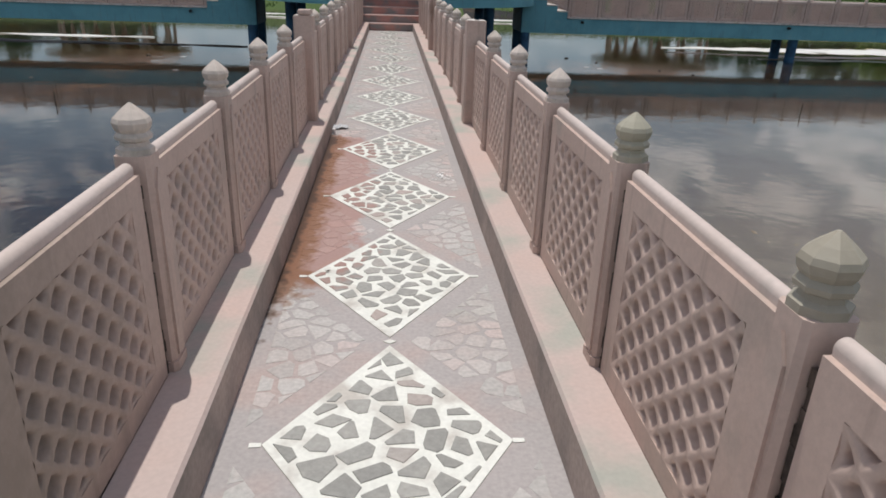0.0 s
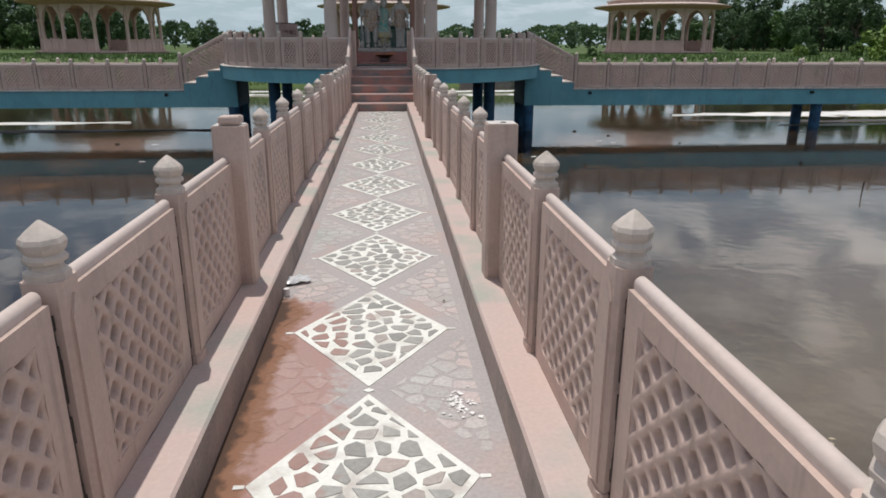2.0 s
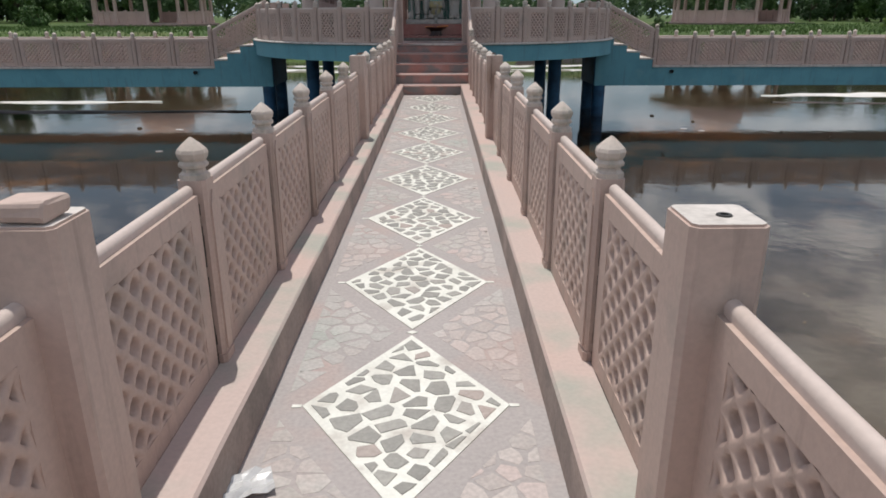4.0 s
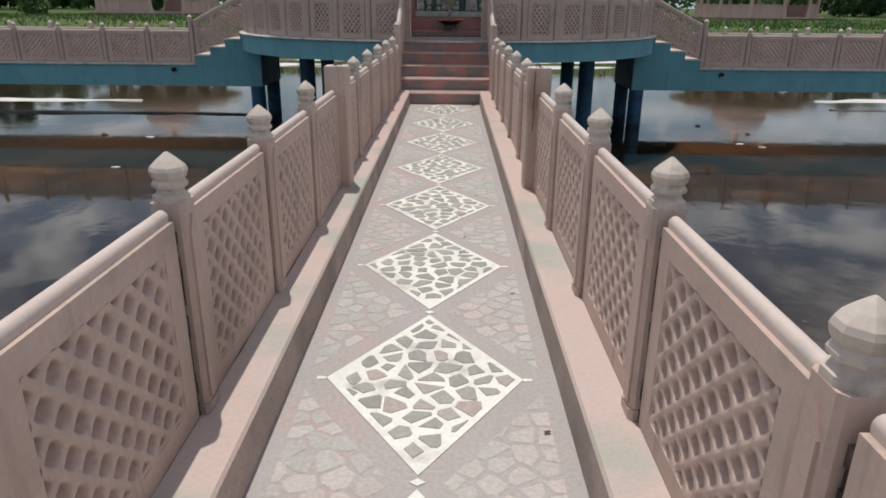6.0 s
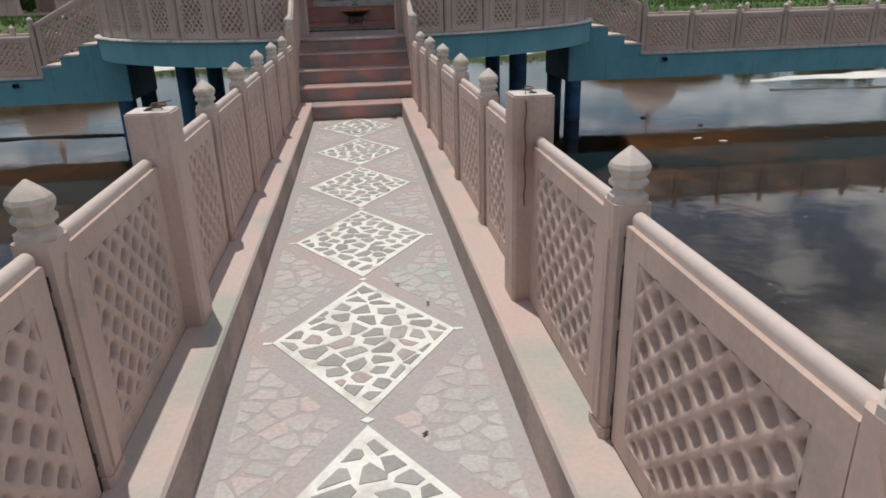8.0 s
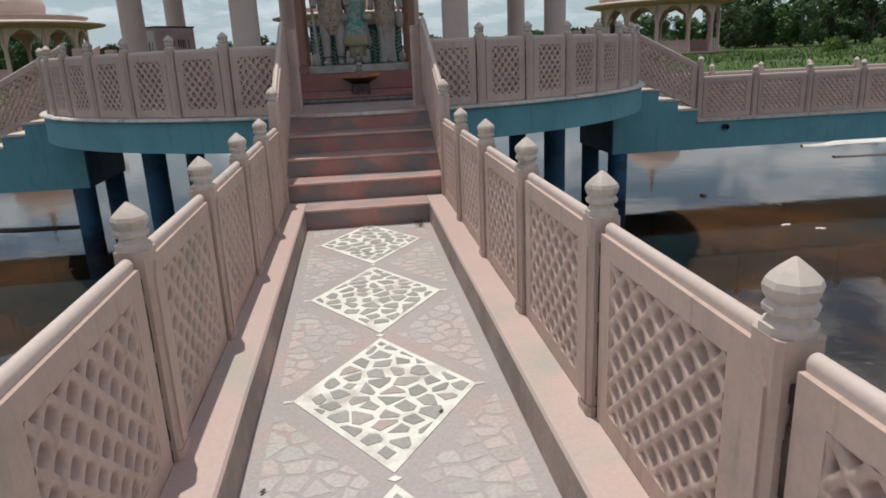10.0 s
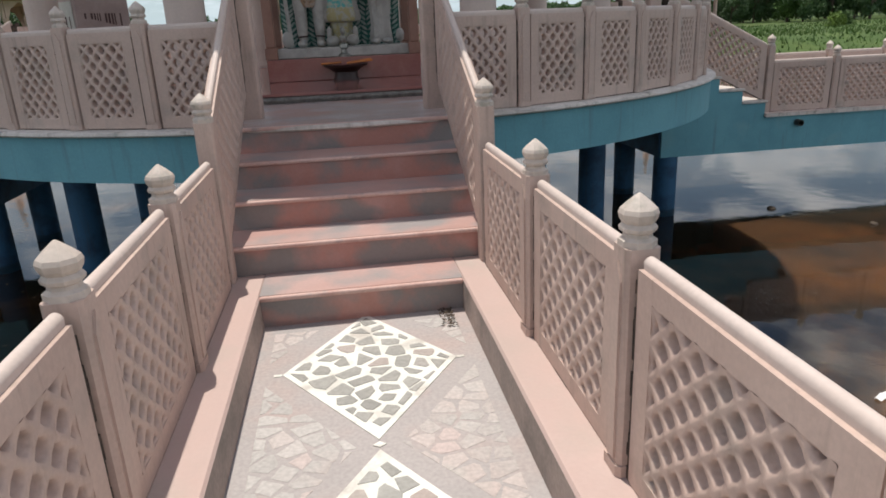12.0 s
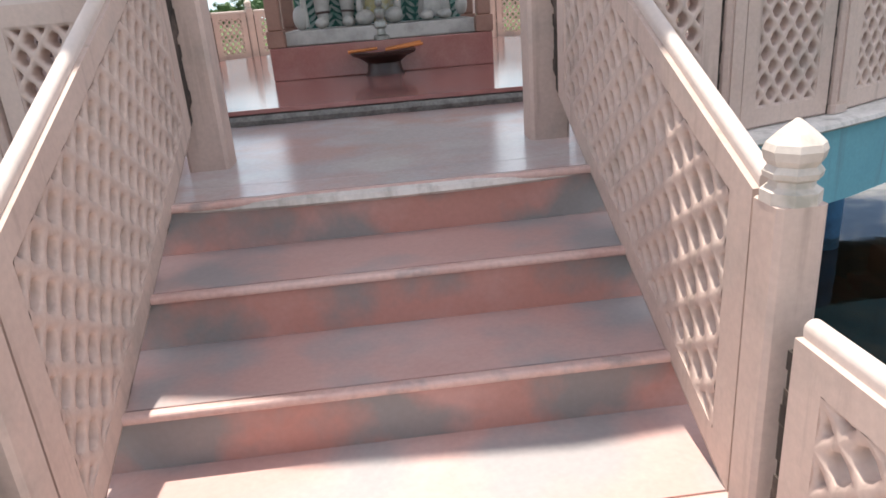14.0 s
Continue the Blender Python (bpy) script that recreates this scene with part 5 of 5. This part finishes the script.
tagged(put("grass", me), "shaggy green grass on the lawn by the pond", "grass", kind="stuff")

# low far woods along the horizon
v, f = [], []
rng_w = random.Random(21)
for i in range(15000):
    a = radians(rng_w.uniform(-46, 46))
    d = 124 + rng_w.uniform(-4, 8)
    x, y = d * math.sin(a), 2 + d * math.cos(a)
    top = 3.0 + 1.6 * noise.noise((a * 22, 0.5, 0)) + 0.8 * noise.noise((a * 70, 3.5, 0))
    z = ground_height(x, y) + max(0.6, top) * math.sqrt(rng_w.uniform(0, 1))
    k, q, sz = len(v), rng_w.uniform(0, 3.14), rng_w.uniform(0.25, 0.5)
    tx, ty, tz = sz * math.cos(q), sz * rng_w.uniform(-0.4, 0.4), sz * math.sin(q)
    v += [(x - tx, y - ty, z - tz), (x + tz * 0.5, y + 0.2, z - tx * 0.5), (x + tx, y + ty, z + tz), (x - tz * 0.5, y + 0.2, z + tx * 0.5)]
    f.append((k, k + 1, k + 2, k + 3))
me = bpy.data.meshes.new("far_woods")
me.from_pydata(v, [], f)
me.materials.append(M_LEAF)
tagged(put("far_woods", me), "low dark green woods along the horizon", "woods", kind="stuff")

# ---- pale and dark banks that stand just out of the water ----
def bank(x_tip, x_far, y_mid, width, material, top, seed, name, label):
    """A low irregular bank that tapers to nothing at its tip and slopes under the water on all sides."""
    bm = bmesh.new()
    n = 60
    rows = []
    for i in range(n + 1):
        u = i / n
        x = x_tip + (x_far - x_tip) * u
        grow = min(1.0, u * 2.2) ** 0.7
        c = y_mid + 0.7 * noise.noise((x * 0.16, seed, 0)) + 0.25 * noise.noise((x * 0.7, seed, 2))
        w0 = width * grow * (0.5 + 0.45 * noise.noise((x * 0.3, seed + 3, 0)) + 0.25 * noise.noise((x * 1.1, seed + 9, 0))) + 0.05
        w1 = width * grow * (0.5 + 0.45 * noise.noise((x * 0.27, seed + 6, 0)) + 0.25 * noise.noise((x * 1.3, seed + 8, 0))) + 0.05
        w0, w1 = max(0.06, w0), max(0.06, w1)
        row = []
        for k in range(9):
            q = k / 8
            y = c - w0 + (w0 + w1) * q
            h = top * math.sin(math.pi * q) ** 0.5 * (0.7 + 0.6 * noise.noise((x * 0.9, y * 1.7, seed)))
            row.append(bm.verts.new((x, y, WATER_Z - 0.015 + h)))
        rows.append(row)
    for p, q in zip(rows, rows[1:]):
        for k in range(8):
            bm.faces.new((p[k], q[k], q[k + 1], p[k + 1]))
    tagged(part(name, bm, material, None, smooth="all"), label, "bank", kind="structure")


M_MUD = mat("wet_mud", (0.045, 0.036, 0.032), 0.6, (0.085, 0.055, 0.042), 0.9, grain=0.25, fine=12.0)
PALE_TOP = "pale low bank just out of the pond water"
MUD = "dark wet mud bank at the water line"
bank(-4.6, -31, 23.1, 0.95, M_MUD, 0.06, 9, "mud_bank", MUD)
bank(-8.2, -31, 25.3, 1.0, M_LEDGE, 0.06, 4, "pale_bank", PALE_TOP)
bank(10.0, 31, 24.5, 0.6, M_MUD, 0.06, 2, "mud_bank", MUD)
bank(10.4, 31, 26.6, 2.6, M_LEDGE, 0.06, 12, "pale_bank", PALE_TOP)
bank(13, 31, 33.0, 2.4, M_LEDGE, 0.06, 22, "pale_bank", PALE_TOP)
bank(12.6, 22, 23.2, 0.4, M_LEDGE, 0.05, 31, "pale_bank", PALE_TOP)
bank(8, -9, 37.2, 2.0, M_LEDGE, 0.07, 14, "pale_bank", PALE_TOP)
bank(-9, 9, 40.0, 0.8, M_LEDGE, 0.07, 17, "pale_bank", PALE_TOP)

# ---- litter, wires, spouts ----
bm = bmesh.new()
bmesh.ops.create_grid(bm, x_segments=7, y_segments=6, size=0.062)
for v in bm.verts:
    v.co.z = 0.022 + 0.022 * noise.noise((v.co.x * 40, v.co.y * 40, 2))
    v.co.x *= 1.3
bmesh.ops.solidify(bm, geom=bm.faces[:], thickness=0.002)
tagged(part("plastic_scrap", bm, M_PLASTIC, None, m=pose(-0.475, 6.31, 0.0, 0, 0, 20)), "crumpled clear plastic scrap on the walk", "litter")
bm = bmesh.new()
lathe(bm, [(0.016, 0), (0.017, 0.002), (0.017, 0.045), (0.015, 0.047)], 14)
tagged(part("bottle_cap", bm, M_CUP, None, m=pose(-0.50, 6.07, 0.002), smooth=40), "small white cup lying by the kerb", "litter")
# broken block on the west newel
bm = bmesh.new()
box(bm, -0.055, 0.055, -0.05, 0.05, 0, 0.042, 0.012, 2)
for v in bm.verts:
    v.co += Vector((noise.noise(v.co * 30), noise.noise(v.co * 30 + Vector((5, 0, 0))), noise.noise(v.co * 30 + Vector((0, 5, 0))))) * 0.008
tagged(part("broken_block", bm, M_RAIL, None, m=pose(-POST_X + 0.03, POST_A - 0.02, KERB_Z + BIG_H + 0.004)), "broken lump of mortar on the newel post", "rubble")


def wire(name, pts, r, label, material):
    cu = bpy.data.curves.new(name, "CURVE")
    cu.dimensions = "3D"
    cu.bevel_depth = r
    cu.bevel_resolution = 1
    sp = cu.splines.new("POLY")
    sp.points.add(len(pts) - 1)
    for q, p in zip(sp.points, pts):
        q.co = (*p, 1)
    cu.materials.append(material)
    return tagged(new(name, cu), label, "wire")


bx, by, bz = POST_X - 0.02, POST_A + 6 * POST_STEP, KERB_Z + BIG_H
pts = []
for i in range(14):
    a = i * 0.62
    pts.append((bx - 0.01 + 0.022 * math.cos(a), by + 0.018 * math.sin(a), bz + 0.004 + 0.0015 * i))
for i in range(10):
    pts.append((bx - 0.035 + 0.004 * math.sin(i * 2.1), by - 0.084, bz - 0.02 - 0.045 * i))
wire("wire", pts, 0.0024, "rusty binding wire hanging down the newel post", M_WIRE)
pts = [(-bx + 0.01 + 0.030 * math.cos(i * 0.9) + 0.0015 * i, by - 0.01 + 0.020 * math.sin(i * 1.3), bz + 0.004 + 0.0012 * i) for i in range(22)]
wire("wire", pts, 0.0024, "loop of binding wire on the newel post", M_WIRE)
# dry leaf litter in the corner by the first step
rng_l = random.Random(3)
v, f = [], []
for i in range(90):
    cx, cy = 0.455 - abs(rng_l.gauss(0, 0.035)), 17.24 - abs(rng_l.gauss(0, 0.10))
    a, s = rng_l.uniform(0, 6.28), rng_l.uniform(0.005, 0.014)
    z = rng_l.uniform(0.006, 0.02)
    k = len(v)
    v += [(cx + s * math.cos(a), cy + s * math.sin(a), z), (cx + s * math.cos(a + 2), cy + s * math.sin(a + 2), z + 0.003), (cx + s * math.cos(a + 4), cy + s * math.sin(a + 4), z - 0.002)]
    f.append((k, k + 1, k + 2))
me = bpy.data.meshes.new("leaf_litter")
me.from_pydata(v, [], f)
me.materials.append(M_LITTER)
tagged(put("leaf_litter", me), "dry dark leaf litter in the corner by the step", "litter", kind="stuff")
# broken chips of white paint on the walk
v, f = [], []
for i in range(70):
    cx, cy = 0.37 + rng_l.gauss(0, 0.035), 4.77 + rng_l.gauss(0, 0.05)
    a, s = rng_l.uniform(0, 6.28), rng_l.uniform(0.004, 0.016)
    k = len(v)
    v += [(cx + s * rng_l.uniform(0.5, 1.0) * math.cos(a + b), cy + s * rng_l.uniform(0.5, 1.0) * math.sin(a + b), 0.004 + rng_l.uniform(0, 0.004)) for b in (0, 1.4, 3.0, 4.6)]
    f.append((k, k + 1, k + 2, k + 3))
me = bpy.data.meshes.new("paint_chips")
me.from_pydata(v, [], f)
me.materials.append(M_CUP)
tagged(put("paint_chips", me), "broken white paint chips on the walk", "litter", kind="stuff")
# scattered dry leaves on the walk
bm = bmesh.new()
bmesh.ops.create_grid(bm, x_segments=3, y_segments=2, size=0.012)
for v_ in bm.verts:
    v_.co.z = 0.006 + 6 * v_.co.x ** 2 * 2
    v_.co.y *= 0.5
leaf_me = bm_mesh(bm, "dry_leaf", M_LITTER)
for x, y, a in ((0.17, 12.25, 20), (0.30, 12.0, 70), (0.19, 11.0, 40), (0.42, 10.1, 10), (0.21, 14.0, 50), (-0.30, 3.1, 30), (0.40, 5.9, 80), (0.44, 8.9, 15), (-0.44, 13.6, 60)):
    tagged(put("dry_leaf", leaf_me, None, pose(x, y, 0.004, 0, 0, a)), "small dry leaf on the walk", "leaf", "dry leaves")
# rainwater spouts in the side beams
bm = bmesh.new()
lathe(bm, [(0.045, -0.02), (0.045, 0.09), (0.034, 0.09), (0.034, 0.0)], 14)
spout = bm_mesh(bm, "spout", M_DARK, 40)
for base in (EAST, WEST):
    for s in (-1, 1):
        for y in (6.1, 13.0, 20.0):
            tagged(put("spout", spout, None, base @ pose(s * 0.83, y, 0.02, 0, 90 * s, 0)), "short black drain spout in the turquoise beam", "spout", "drain spouts")
# a stake and bits of debris in the pond
bm = bmesh.new()
tube_between(bm, (0, 0, -0.7), (0.05, 0.02, 0.22), 0.012, 0.009, n=8)
stake = part("stake", bm, M_BARK, None, m=pose(8.2, 13.1, WATER_Z))
tagged(stake, "thin bare stake standing in the pond", "stake", "pond stakes")
copy_thing(stake, pose(-6.1, 12.9, WATER_Z, 0, 0, 80))
bm = bmesh.new()
bmesh.ops.create_icosphere(bm, subdivisions=2, radius=0.07)
for v_ in bm.verts:
    v_.co += v_.co * 0.5 * noise.noise(v_.co * 12)
    v_.co.z *= 0.7
clod = bm_mesh(bm, "clod", M_LITTER, "all")
for x, y, s in ((-4.1, 6.7, 1.0), (-4.0, 6.2, 0.6), (-9.0, 14.5, 1.2), (6.3, 21.0, 0.7), (5.6, 22.0, 0.8), (-6.8, 20.2, 0.9), (8.4, 18.7, 0.6), (7.7, 19.4, 0.5)):
    c = put("clod", clod, None, pose(x, y, WATER_Z + 0.01, 0, 0, 50 * x))
    c.scale = (s, s, s * 0.7)
    tagged(c, "dark clump of debris floating on the pond", "debris", "pond debris")

# pale scraps afloat by the side causeways
bm = bmesh.new()
bmesh.ops.create_grid(bm, x_segments=5, y_segments=3, size=0.09)
for v_ in bm.verts:
    v_.co.z = 0.012 + 0.012 * noise.noise((v_.co.x * 30, v_.co.y * 30, 6))
    v_.co.y *= 0.35 + 0.2 * noise.noise((v_.co.x * 20, 1, 0))
bmesh.ops.solidify(bm, geom=bm.faces[:], thickness=0.004)
scrap_me = bm_mesh(bm, "floating_scrap", M_CUP)
for x, y, a, s in ((5.7, 19.9, 10, 0.8), (6.0, 19.6, -15, 0.7), (3.43, 17.48, 25, 0.8), (-5.8, 20.0, 0, 0.9), (-5.25, 17.4, 15, 0.7)):
    c = put("floating_scrap", scrap_me, None, pose(x, y, WATER_Z, 0, 0, a))
    c.scale = (s, s, 1)
    tagged(c, "pale scrap of litter floating on the pond", "litter", "floating scraps")

# pale flecks afloat on the pond
rng_f = random.Random(8)
v, f = [], []
for i in range(1500):
    x, y = (1.2 + 13 * rng_f.random() ** 1.6) * rng_f.choice((-1, 1)), rng_f.uniform(-1, 26)
    a, q = rng_f.uniform(0, 6.28), rng_f.uniform(0.008, 0.03) * (3.2 if rng_f.random() < 0.02 else 1)
    k = len(v)
    v += [(x + q * math.cos(a + b) * (1 if j % 2 else 0.45), y + q * math.sin(a + b) * (1 if j % 2 else 0.45), WATER_Z + 0.004) for j, b in enumerate((0, 1.57, 3.14, 4.71))]
    f.append((k, k + 1, k + 2, k + 3))
me = bpy.data.meshes.new("floating_flecks")
me.from_pydata(v, [], f)
me.materials.append(mat("fleck", (0.10, 0.08, 0.055), 0.8, (0.30, 0.26, 0.19), 1.2, (0.52, 0.66), rand=0.5))
tagged(put("floating_flecks", me), "pale leaf flecks floating on the pond", "debris", kind="stuff")
